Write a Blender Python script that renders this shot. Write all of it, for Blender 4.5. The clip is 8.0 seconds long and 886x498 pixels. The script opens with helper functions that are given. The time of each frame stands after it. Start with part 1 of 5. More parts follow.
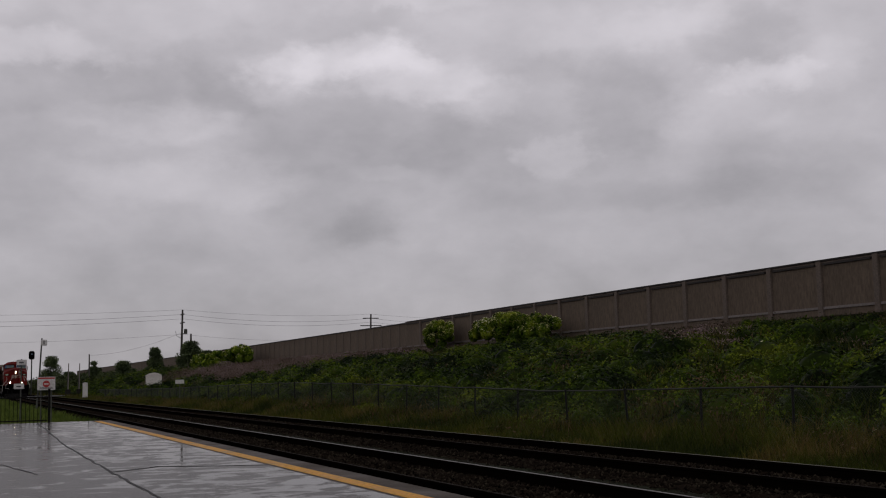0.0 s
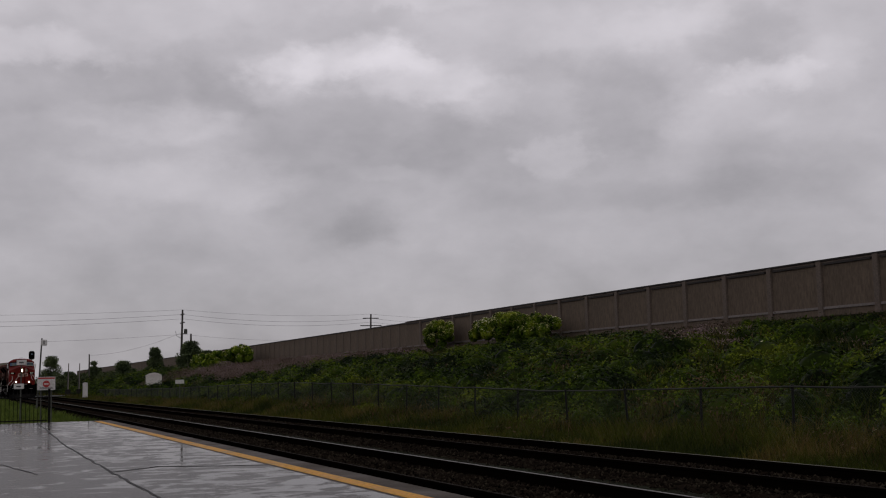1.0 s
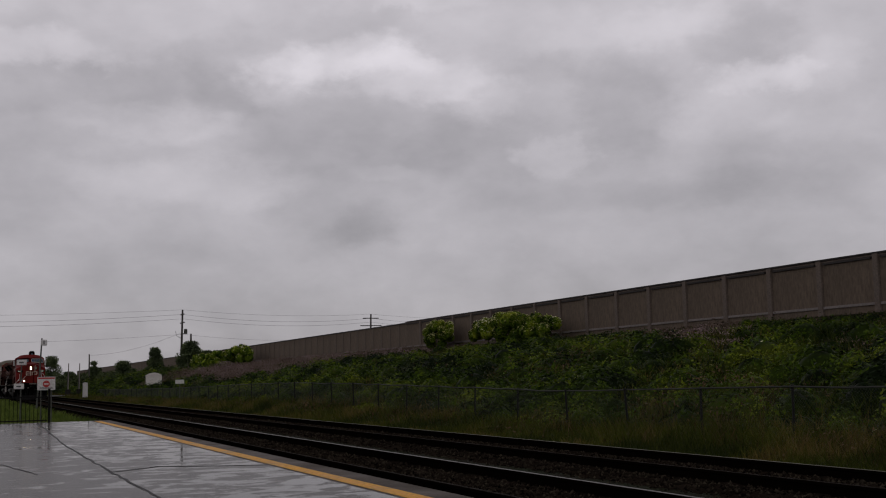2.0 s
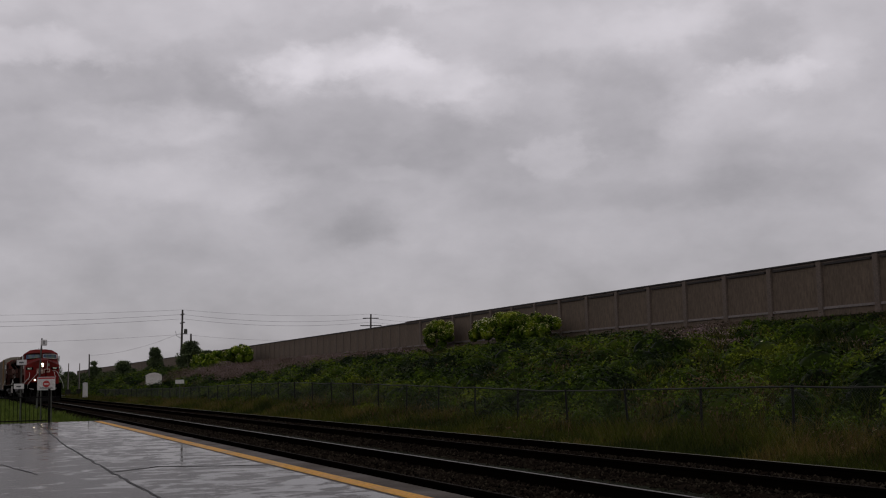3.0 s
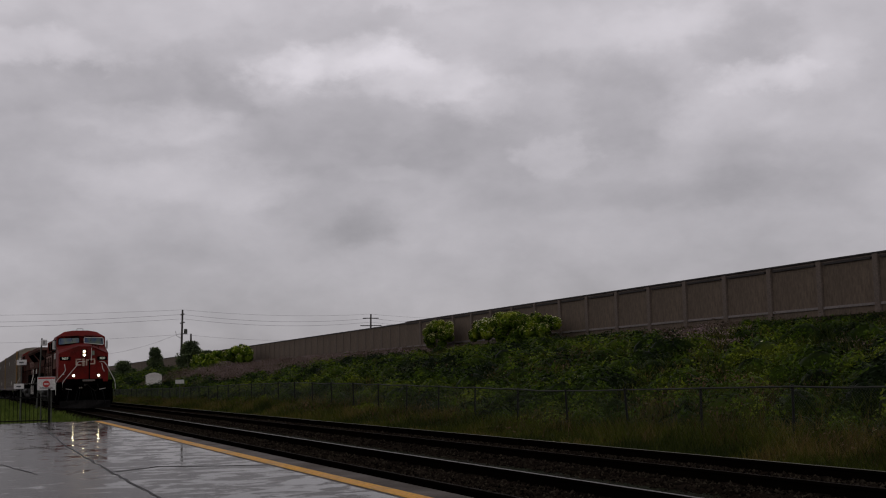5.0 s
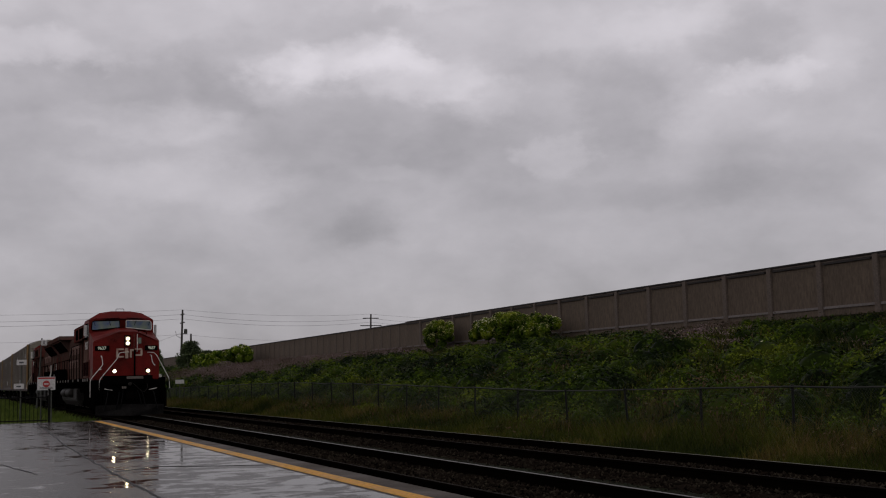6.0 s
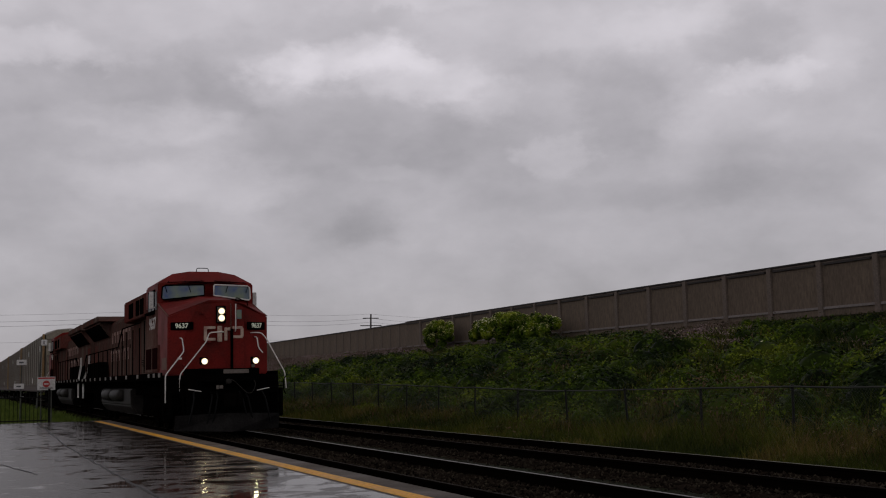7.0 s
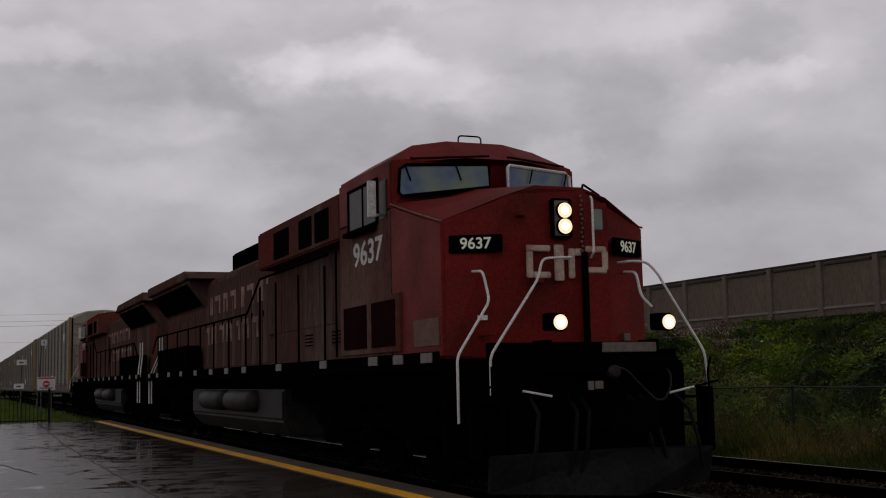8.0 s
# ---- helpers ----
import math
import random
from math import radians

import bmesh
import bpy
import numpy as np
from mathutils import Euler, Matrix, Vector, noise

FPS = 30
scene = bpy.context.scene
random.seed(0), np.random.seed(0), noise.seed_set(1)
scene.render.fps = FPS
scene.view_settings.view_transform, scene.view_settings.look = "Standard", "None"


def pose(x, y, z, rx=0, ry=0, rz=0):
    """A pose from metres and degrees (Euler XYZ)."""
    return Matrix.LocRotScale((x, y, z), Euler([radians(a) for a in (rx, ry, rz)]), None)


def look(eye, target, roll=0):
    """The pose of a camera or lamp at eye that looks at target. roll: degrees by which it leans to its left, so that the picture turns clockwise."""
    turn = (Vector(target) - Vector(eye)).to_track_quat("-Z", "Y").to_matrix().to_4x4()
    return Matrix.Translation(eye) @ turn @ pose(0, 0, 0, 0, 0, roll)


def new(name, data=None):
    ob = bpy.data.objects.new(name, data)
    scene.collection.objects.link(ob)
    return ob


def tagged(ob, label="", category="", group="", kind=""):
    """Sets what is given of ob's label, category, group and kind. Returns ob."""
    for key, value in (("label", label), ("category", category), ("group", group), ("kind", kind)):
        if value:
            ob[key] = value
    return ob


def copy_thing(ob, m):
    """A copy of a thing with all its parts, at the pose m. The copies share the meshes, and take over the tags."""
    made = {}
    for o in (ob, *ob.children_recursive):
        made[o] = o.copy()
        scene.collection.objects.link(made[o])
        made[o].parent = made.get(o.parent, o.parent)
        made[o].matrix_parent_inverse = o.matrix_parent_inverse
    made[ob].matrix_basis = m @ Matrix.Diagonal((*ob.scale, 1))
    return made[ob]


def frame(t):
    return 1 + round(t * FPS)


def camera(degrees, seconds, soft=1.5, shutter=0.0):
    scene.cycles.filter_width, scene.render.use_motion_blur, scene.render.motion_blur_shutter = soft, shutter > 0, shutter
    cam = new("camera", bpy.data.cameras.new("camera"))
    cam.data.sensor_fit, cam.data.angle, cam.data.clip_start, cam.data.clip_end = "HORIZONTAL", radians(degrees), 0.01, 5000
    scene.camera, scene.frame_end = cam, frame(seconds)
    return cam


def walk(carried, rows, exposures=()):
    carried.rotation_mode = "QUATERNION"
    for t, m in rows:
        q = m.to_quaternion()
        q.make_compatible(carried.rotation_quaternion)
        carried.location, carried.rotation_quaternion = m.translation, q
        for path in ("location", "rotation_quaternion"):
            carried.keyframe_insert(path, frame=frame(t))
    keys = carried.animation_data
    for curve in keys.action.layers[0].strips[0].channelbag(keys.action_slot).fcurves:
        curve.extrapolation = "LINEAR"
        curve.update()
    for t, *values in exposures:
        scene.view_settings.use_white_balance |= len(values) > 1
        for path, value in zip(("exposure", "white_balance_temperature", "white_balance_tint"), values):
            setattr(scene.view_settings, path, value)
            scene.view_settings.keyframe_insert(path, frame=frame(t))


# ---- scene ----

# ---------------- camera ----------------
EYE = (0.0, 0.0, 1.278)
YAW, PITCH, ROLL = radians(22.559), radians(6.299), -1.273
cam = camera(41.66, 8.0, soft=1.1)
AIM = (EYE[0] + math.sin(YAW) * math.cos(PITCH) * 10, EYE[1] + math.cos(YAW) * math.cos(PITCH) * 10,
       EYE[2] + math.sin(PITCH) * 10)
walk(cam, [(0.0, look(EYE, AIM, ROLL)), (8.0, look(EYE, AIM, ROLL))])

# tracks run along y; z = 0 is the top of the rails
TRACK_NEAR, TRACK_FAR, GAUGE = 6.255, 9.88, 1.435
PLATFORM_EDGE, PLATFORM_TOP, PLATFORM_END = 4.62, 0.12, 40.0
FENCE_X, WALL_X, WALL_TOP, WALL_BASE = 15.0, 37.1, 6.32, 3.85


# ---------------- world, sun ----------------
def nodes_of(owner):
    owner.use_nodes = True
    tree = owner.node_tree
    tree.nodes.clear()
    return tree, tree.nodes, tree.links


def math_node(nd, lk, op, a, b=None, c=None, clamp=False):
    n = nd.new("ShaderNodeMath")
    n.operation, n.use_clamp = op, clamp
    for k, v in enumerate((a, b, c)):
        if v is None:
            continue
        if isinstance(v, (int, float)):
            n.inputs[k].default_value = v
        else:
            lk.new(v, n.inputs[k])
    return n.outputs[0]


def vec_node(nd, lk, op, a, b=None):
    n = nd.new("ShaderNodeVectorMath")
    n.operation = op
    for k, v in enumerate((a, b)):
        if v is None:
            continue
        if isinstance(v, tuple):
            n.inputs[k].default_value = v
        else:
            lk.new(v, n.inputs[k])
    return n.outputs["Vector"]


def noise_node(nd, lk, vec, scale, detail=4.0, rough=0.55, dist=0.0):
    n = nd.new("ShaderNodeTexNoise")
    n.inputs["Scale"].default_value = scale
    n.inputs["Detail"].default_value = detail
    n.inputs["Roughness"].default_value = rough
    n.inputs["Distortion"].default_value = dist
    if vec is not None:
        lk.new(vec, n.inputs["Vector"])
    return n


def ramp_node(nd, lk, fac, stops):
    n = nd.new("ShaderNodeValToRGB")
    e = n.color_ramp.elements
    while len(e) < len(stops):
        e.new(0.5)
    for el, (p, c) in zip(e, stops):
        el.position = p
        el.color = (*c, 1) if len(c) == 3 else c
    lk.new(fac, n.inputs[0])
    return n.outputs["Color"]


# cloud masses: azimuth from +y, elevation, half width and half height in degrees, brightness
BRIGHT = [(17.5, 15.6, 3.5, 0.8, 0.14), (14.9, 15.1, 1.3, 1.0, 0.07), (21.5, 14.8, 2.9, 0.9, 0.12), (24.2, 13.8, 1.9, 0.9, 0.07), (28.2, 10.7, 1.0, 0.6, 0.07),
          (38.3, 14.1, 1.7, 0.6, 0.12), (40.5, 14.5, 1.9, 1.0, 0.05), (2.9, 15.5, 3.2, 0.6, 0.10), (10.1, 9.7, 4.3, 0.9, 0.06), (8.2, 12.5, 3.5, 0.6, 0.06),
          (26.7, 16.9, 4.0, 1.0, 0.06), (34.0, 16.8, 2.1, 0.8, 0.07), (10.6, 17.2, 4.8, 1.2, 0.04), (42.2, 16.0, 2.7, 1.6, 0.05), (35.7, 12.6, 2.4, 1.0, 0.05),
          (20.0, 9.9, 1.5, 0.4, 0.04), (22.1, 18.2, 1.9, 0.4, 0.07)]
DARK = [(6.0, 13.7, 6.1, 1.1, -0.09), (12.4, 15.1, 2.0, 1.4, -0.07), (4.8, 11.6, 3.5, 1.0, -0.035), (18.1, 11.9, 4.5, 1.8, -0.05), (18.2, 8.6, 3.1, 1.6, -0.06),
        (19.0, 7.4, 1.3, 0.7, -0.04), (24.5, 11.3, 2.9, 1.3, -0.055), (31.9, 13.0, 2.1, 1.8, -0.09), (38.0, 15.9, 2.3, 1.1, -0.07), (32.8, 8.7, 6.9, 0.7, -0.035),
        (18.1, 17.0, 3.5, 0.8, -0.05), (2.2, 16.2, 1.5, 1.0, -0.04), (40.2, 9.1, 3.7, 1.3, -0.03), (29.4, 14.6, 2.7, 0.7, -0.03)]

world = bpy.data.worlds.new("overcast_sky")
scene.world = world
tr, nd, lk = nodes_of(world)
geo = nd.new("ShaderNodeTexCoord").outputs["Generated"]
warp = noise_node(nd, lk, vec_node(nd, lk, "MULTIPLY", geo, (1.0, 1.0, 1.6)), 12.0, 9.0, 0.60)
shift = vec_node(nd, lk, "SUBTRACT", warp.outputs["Color"], (0.5, 0.5, 0.5))
shift = vec_node(nd, lk, "MULTIPLY", shift, (0.12, 0.12, 0.06))
way = nd.new("ShaderNodeSeparateXYZ")
lk.new(vec_node(nd, lk, "NORMALIZE", vec_node(nd, lk, "ADD", geo, shift)), way.inputs[0])
AZ = math_node(nd, lk, "ARCTAN2", way.outputs["X"], way.outputs["Y"])
EL = math_node(nd, lk, "ARCSINE", way.outputs["Z"])
total = None
for az, el, wide, high, amount in BRIGHT + DARK:
    u = math_node(nd, lk, "MULTIPLY_ADD", AZ, 1 / radians(wide), -az / wide)
    v = math_node(nd, lk, "MULTIPLY_ADD", EL, 1 / radians(high), -el / high)
    d = math_node(nd, lk, "ADD", math_node(nd, lk, "MULTIPLY", u, u), math_node(nd, lk, "MULTIPLY", v, v))
    m = nd.new("ShaderNodeMapRange")
    m.interpolation_type = "SMOOTHERSTEP"
    lk.new(d, m.inputs["Value"])
    m.inputs["From Min"].default_value = 3.4
    m.inputs["From Max"].default_value = -0.3
    m.inputs["To Min"].default_value = 0.0
    m.inputs["To Max"].default_value = amount * 0.95
    total = m.outputs["Result"] if total is None else math_node(nd, lk, "ADD", total, m.outputs["Result"])
sep = nd.new("ShaderNodeSeparateXYZ")
lk.new(geo, sep.inputs[0])
squash = vec_node(nd, lk, "MULTIPLY", geo, (1.0, 1.0, 1.7))
puffs = noise_node(nd, lk, squash, 6.5, 9.0, 0.53, 0.0)
wisps = noise_node(nd, lk, squash, 17.0, 6.0, 0.55, 0.0)
bright = math_node(nd, lk, "ADD", math_node(nd, lk, "MULTIPLY", puffs.outputs["Fac"], 0.25), 0.293)
bright = math_node(nd, lk, "ADD", bright, math_node(nd, lk, "MULTIPLY", math_node(nd, lk, "SUBTRACT", wisps.outputs["Fac"], 0.5), 0.15))
bright = math_node(nd, lk, "ADD", bright, total)
bright = math_node(nd, lk, "ADD", bright, math_node(nd, lk, "MULTIPLY", math_node(nd, lk, "SUBTRACT", math_node(nd, lk, "MINIMUM", sep.outputs["Z"], 0.33), 0.10), 0.52))
# unseen dimming of the sky overhead, added to darken the ground
overhead_dim = nd.new("ShaderNodeMapRange")
overhead_dim.interpolation_type = "SMOOTHSTEP"
lk.new(sep.outputs["Z"], overhead_dim.inputs["Value"])
overhead_dim.inputs["From Min"].default_value, overhead_dim.inputs["From Max"].default_value = 0.34, 0.66
overhead_dim.inputs["To Min"].default_value, overhead_dim.inputs["To Max"].default_value = 1.0, 0.42
bright = math_node(nd, lk, "MULTIPLY", bright, overhead_dim.outputs["Result"])
tint = nd.new("ShaderNodeMix")
tint.data_type, tint.blend_type = "RGBA", "MULTIPLY"
tint.inputs["Factor"].default_value = 1.0
tint.inputs["A"].default_value = (1.022, 0.970, 1.032, 1)
lk.new(bright, tint.inputs["B"])
clear = nd.new("ShaderNodeTexSky")
clear.sky_type, clear.sun_disc = "NISHITA", False
clear.sun_elevation, clear.sun_rotation = radians(42), radians(200)
bg_clear, bg_cloud, mix, out = (nd.new("ShaderNodeBackground"), nd.new("ShaderNodeBackground"),
                                nd.new("ShaderNodeMixShader"), nd.new("ShaderNodeOutputWorld"))
lk.new(clear.outputs[0], bg_clear.inputs[0])
bg_clear.inputs[1].default_value = 0.06
lk.new(tint.outputs["Result"], bg_cloud.inputs[0])
bg_cloud.inputs[1].default_value = 1.0
mix.inputs[0].default_value = 0.94
lk.new(bg_clear.outputs[0], mix.inputs[1])
lk.new(bg_cloud.outputs[0], mix.inputs[2])
lk.new(mix.outputs[0], out.inputs[0])

sun = new("sun", bpy.data.lights.new("sun", "SUN"))
sun.data.energy, sun.data.angle, sun.data.color = 0.15, radians(40), (1.0, 0.97, 0.94)
sun.matrix_basis = look((-20, -40, 42), (0, 0, 0))
scene.view_settings.exposure = 0.0


# ---------------- materials ----------------
def material(name, base, other=None, rough=0.6, metal=0.0, scale=3.0, fine=40.0, bump=0.15, depth=0.01, island=0.0,
             rough_to=None, third=None, coords="Object", spec=0.5, stretch=None):
    """A surface with a coarse stain between two colours, a fine grain and a relief."""
    mt = bpy.data.materials.new(name)
    _, nd, lk = nodes_of(mt)
    out, bs = nd.new("ShaderNodeOutputMaterial"), nd.new("ShaderNodeBsdfPrincipled")
    lk.new(bs.outputs[0], out.inputs[0])
    vec = nd.new("ShaderNodeTexCoord").outputs[coords]
    if stretch:
        mp = nd.new("ShaderNodeMapping")
        mp.inputs["Scale"].default_value = stretch
        lk.new(vec, mp.inputs["Vector"])
        vec = mp.outputs[0]
    other = other or tuple(c * 0.7 for c in base)
    big = noise_node(nd, lk, vec, scale, 5.0, 0.6)
    small = noise_node(nd, lk, vec, fine, 3.0, 0.6)
    stops = [(0.32, base), (0.68, other)] if third is None else [(0.3, base), (0.52, other), (0.72, third)]
    col = ramp_node(nd, lk, big.outputs["Fac"], stops)
    grain = nd.new("ShaderNodeMix")
    grain.data_type, grain.blend_type = "RGBA", "MULTIPLY"
    grain.inputs["Factor"].default_value = 0.55
    lk.new(col, grain.inputs["A"])
    lk.new(ramp_node(nd, lk, small.outputs["Fac"], [(0.3, (0.45, 0.45, 0.45)), (0.7, (1.3, 1.3, 1.3))]), grain.inputs["B"])
    col = grain.outputs["Result"]
    if island:
        hsv = nd.new("ShaderNodeHueSaturation")
        rnd = nd.new("ShaderNodeNewGeometry").outputs["Random Per Island"]
        lk.new(math_node(nd, lk, "ADD", math_node(nd, lk, "MULTIPLY", rnd, island * 2), 1.0 - island), hsv.inputs["Value"])
        lk.new(math_node(nd, lk, "ADD", math_node(nd, lk, "MULTIPLY", rnd, island * 0.06), 0.5 - island * 0.03), hsv.inputs["Hue"])
        lk.new(col, hsv.inputs["Color"])
        col = hsv.outputs[0]
    lk.new(col, bs.inputs["Base Color"])
    if rough_to is not None:
        mr = nd.new("ShaderNodeMapRange")
        lk.new(big.outputs["Fac"], mr.inputs["Value"])
        mr.inputs["From Min"].default_value, mr.inputs["From Max"].default_value = 0.35, 0.65
        mr.inputs["To Min"].default_value, mr.inputs["To Max"].default_value = rough, rough_to
        lk.new(mr.outputs["Result"], bs.inputs["Roughness"])
    else:
        bs.inputs["Roughness"].default_value = rough
    bs.inputs["Metallic"].default_value = metal
    bs.inputs["Specular IOR Level"].default_value = spec
    if bump:
        bp = nd.new("ShaderNodeBump")
        bp.inputs["Strength"].default_value, bp.inputs["Distance"].default_value = bump, depth
        lk.new(small.outputs["Fac"], bp.inputs["Height"])
        lk.new(bp.outputs[0], bs.inputs["Normal"])
    return mt


def glow(name, colour, strength):
    mt = bpy.data.materials.new(name)
    _, nd, lk = nodes_of(mt)
    out, em = nd.new("ShaderNodeOutputMaterial"), nd.new("ShaderNodeEmission")
    em.inputs[0].default_value, em.inputs[1].default_value = (*colour, 1), strength
    lk.new(em.outputs[0], out.inputs[0])
    return mt


M = {}
M["soil"] = material("soil", (0.014, 0.018, 0.006), (0.016, 0.013, 0.007), 0.95, scale=0.5, fine=14, bump=0.6, depth=0.06, spec=0.05)
M["ballast"] = material("ballast", (0.036, 0.027, 0.020), (0.018, 0.013, 0.010), 0.9, scale=0.8, fine=22, bump=0.9, depth=0.05, spec=0.0, third=(0.022, 0.015, 0.010))
M["stone"] = material("ballast_stone", (0.042, 0.032, 0.024), (0.009, 0.007, 0.0055), 0.85, scale=6, fine=60, bump=0.3, island=0.85, spec=0.0)
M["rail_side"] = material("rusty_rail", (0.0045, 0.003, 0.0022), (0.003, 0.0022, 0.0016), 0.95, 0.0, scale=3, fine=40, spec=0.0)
M["rail_top"] = material("worn_rail_head", (0.24, 0.225, 0.21), (0.16, 0.15, 0.14), 0.5, 1.0, scale=2, fine=50, bump=0.05)
M["rail_dull"] = material("dull_rail_head", (0.17, 0.165, 0.12), (0.12, 0.115, 0.08), 0.6, 0.2, scale=2, fine=50, bump=0.05, spec=0.1)
# dark rust, which also serves as painted shade on the platform-side rail
M["rail_rust_shade"] = material("rust_and_shade_rail_head", (0.020, 0.014, 0.010), (0.012, 0.009, 0.006), 0.85, 0.0, scale=2, fine=50, bump=0.05, spec=0.05)
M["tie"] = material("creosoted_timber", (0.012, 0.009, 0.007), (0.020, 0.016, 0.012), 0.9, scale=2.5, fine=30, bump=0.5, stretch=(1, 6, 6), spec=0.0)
M["yellow"] = material("worn_yellow_paint", (0.92, 0.45, 0.022), (0.80, 0.38, 0.025), 0.55, scale=1.6, fine=26, bump=0.2, third=(0.50, 0.28, 0.06), rough_to=0.45, spec=0.12)
M["coping"] = material("concrete_coping", (0.105, 0.080, 0.062), (0.070, 0.054, 0.042), 0.5, scale=1.2, fine=25, bump=0.2, rough_to=0.7, spec=0.08)
M["wall_panel"] = material("noise_wall_concrete", (0.148, 0.108, 0.076), (0.112, 0.082, 0.059), 0.9, scale=0.35, fine=9, bump=0.15, depth=0.02, island=0.10, stretch=(1, 1, 0.35), coords="Object")
M["wall_post"] = material("post_concrete", (0.165, 0.128, 0.102), (0.13, 0.10, 0.082), 0.85, scale=0.8, fine=10, bump=0.3)
M["cap_and_slot_shade"] = material("cap_concrete_and_slot_shade", (0.045, 0.037, 0.033), (0.032, 0.027, 0.025), 0.85, scale=0.8, fine=12, bump=0.3)
M["wall_light"] = material("pale_concrete", (0.25, 0.215, 0.20), (0.19, 0.165, 0.15), 0.85, scale=0.8, fine=12, bump=0.3)
M["galv"] = material("weathered_galvanised_steel", (0.085, 0.088, 0.072), (0.05, 0.052, 0.042), 0.6, 0.2, scale=4, fine=40)
M["mesh_wire"] = material("galvanised_wire", (0.052, 0.058, 0.044), (0.034, 0.038, 0.028), 0.7, 0.0, scale=4, fine=40, bump=0)
M["fence_rail"] = material("weathered_fence_rail", (0.032, 0.034, 0.024), (0.015, 0.016, 0.011), 0.7, 0.1, scale=0.3, fine=20)
M["fence_post"] = material("dark_weathered_post", (0.007, 0.007, 0.005), (0.004, 0.004, 0.003), 0.9, 0.0, scale=4, fine=40)
M["iron"] = material("black_iron", (0.006, 0.006, 0.006), (0.010, 0.009, 0.008), 0.7, 0.0, scale=6, fine=60, spec=0.1)
M["pole"] = material("weathered_pole_wood", (0.095, 0.085, 0.076), (0.066, 0.058, 0.052), 0.9, scale=1.5, fine=18, stretch=(6, 6, 1))
M["wire"] = material("dark_cable", (0.17, 0.17, 0.175), (0.13, 0.13, 0.135), 0.6, bump=0)
M["white"] = material("white_paint", (0.72, 0.70, 0.68), (0.60, 0.58, 0.55), 0.5, scale=2, fine=30, bump=0.05)
M["sign_red"] = material("red_sign_paint", (0.50, 0.035, 0.03), (0.42, 0.03, 0.03), 0.45, bump=0.03)
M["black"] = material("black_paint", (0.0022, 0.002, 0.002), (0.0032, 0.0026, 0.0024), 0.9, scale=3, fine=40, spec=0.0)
M["asphalt"] = material("asphalt", (0.045, 0.044, 0.045), (0.06, 0.058, 0.058), 0.5, scale=0.6, fine=40, bump=0.3)


def wet_platform():
    mt = bpy.data.materials.new("wet_asphalt_platform")
    _, nd, lk = nodes_of(mt)
    out, bs = nd.new("ShaderNodeOutputMaterial"), nd.new("ShaderNodeBsdfPrincipled")
    lk.new(bs.outputs[0], out.inputs[0])
    vec = nd.new("ShaderNodeTexCoord").outputs["Object"]
    mp = nd.new("ShaderNodeMapping")
    mp.inputs["Scale"].default_value = (0.8, 1.0, 1.0)
    lk.new(vec, mp.inputs["Vector"])
    big = noise_node(nd, lk, mp.outputs[0], 1.9, 8.0, 0.62, 0.6)
    mid = noise_node(nd, lk, vec, 4.0, 5.0, 0.65)
    fine = noise_node(nd, lk, vec, 55.0, 3.0, 0.6)
    col = ramp_node(nd, lk, mid.outputs["Fac"], [(0.3, (0.030, 0.023, 0.018)), (0.7, (0.064, 0.049, 0.039))])
    grain = nd.new("ShaderNodeMix")
    grain.data_type, grain.blend_type = "RGBA", "MULTIPLY"
    grain.inputs["Factor"].default_value = 0.5
    lk.new(col, grain.inputs["A"])
    lk.new(ramp_node(nd, lk, fine.outputs["Fac"], [(0.3, (0.5, 0.5, 0.5)), (0.7, (1.25, 1.25, 1.25))]), grain.inputs["B"])
    lk.new(grain.outputs["Result"], bs.inputs["Base Color"])
    # standing water in the hollows, damp asphalt between
    pool = nd.new("ShaderNodeMapRange")
    pool.interpolation_type = "SMOOTHSTEP"
    # the slab drains towards the track, where more water stands
    across = nd.new("ShaderNodeSeparateXYZ")
    lk.new(vec, across.inputs[0])
    fall = nd.new("ShaderNodeMapRange")
    lk.new(across.outputs["X"], fall.inputs["Value"])
    fall.inputs["From Min"].default_value, fall.inputs["From Max"].default_value = 0.8, 3.6
    fall.inputs["To Min"].default_value, fall.inputs["To Max"].default_value = -0.045, 0.075
    level = math_node(nd, lk, "ADD", big.outputs["Fac"], math_node(nd, lk, "MULTIPLY", math_node(nd, lk, "SUBTRACT", mid.outputs["Fac"], 0.5), 0.30))
    lk.new(math_node(nd, lk, "ADD", level, fall.outputs["Result"]), pool.inputs["Value"])
    pool.inputs["From Min"].default_value, pool.inputs["From Max"].default_value = 0.52, 0.60
    wet = pool.outputs["Result"]
    lk.new(math_node(nd, lk, "MULTIPLY_ADD", wet, -0.20, 0.25), bs.inputs["Roughness"])
    bs.inputs["IOR"].default_value = 1.13
    dry = math_node(nd, lk, "SUBTRACT", 1.0, wet)
    bp = nd.new("ShaderNodeBump")
    bp.inputs["Distance"].default_value = 0.004
    lk.new(math_node(nd, lk, "MULTIPLY", dry, 0.22), bp.inputs["Strength"])
    lk.new(fine.outputs["Fac"], bp.inputs["Height"])
    bp2 = nd.new("ShaderNodeBump")
    bp2.inputs["Distance"].default_value = 0.03
    lk.new(math_node(nd, lk, "MULTIPLY_ADD", dry, 0.13, 0.02), bp2.inputs["Strength"])
    lk.new(mid.outputs["Fac"], bp2.inputs["Height"])
    lk.new(bp.outputs[0], bp2.inputs["Normal"])
    lk.new(bp2.outputs[0], bs.inputs["Normal"])
    return mt


M["platform"] = wet_platform()


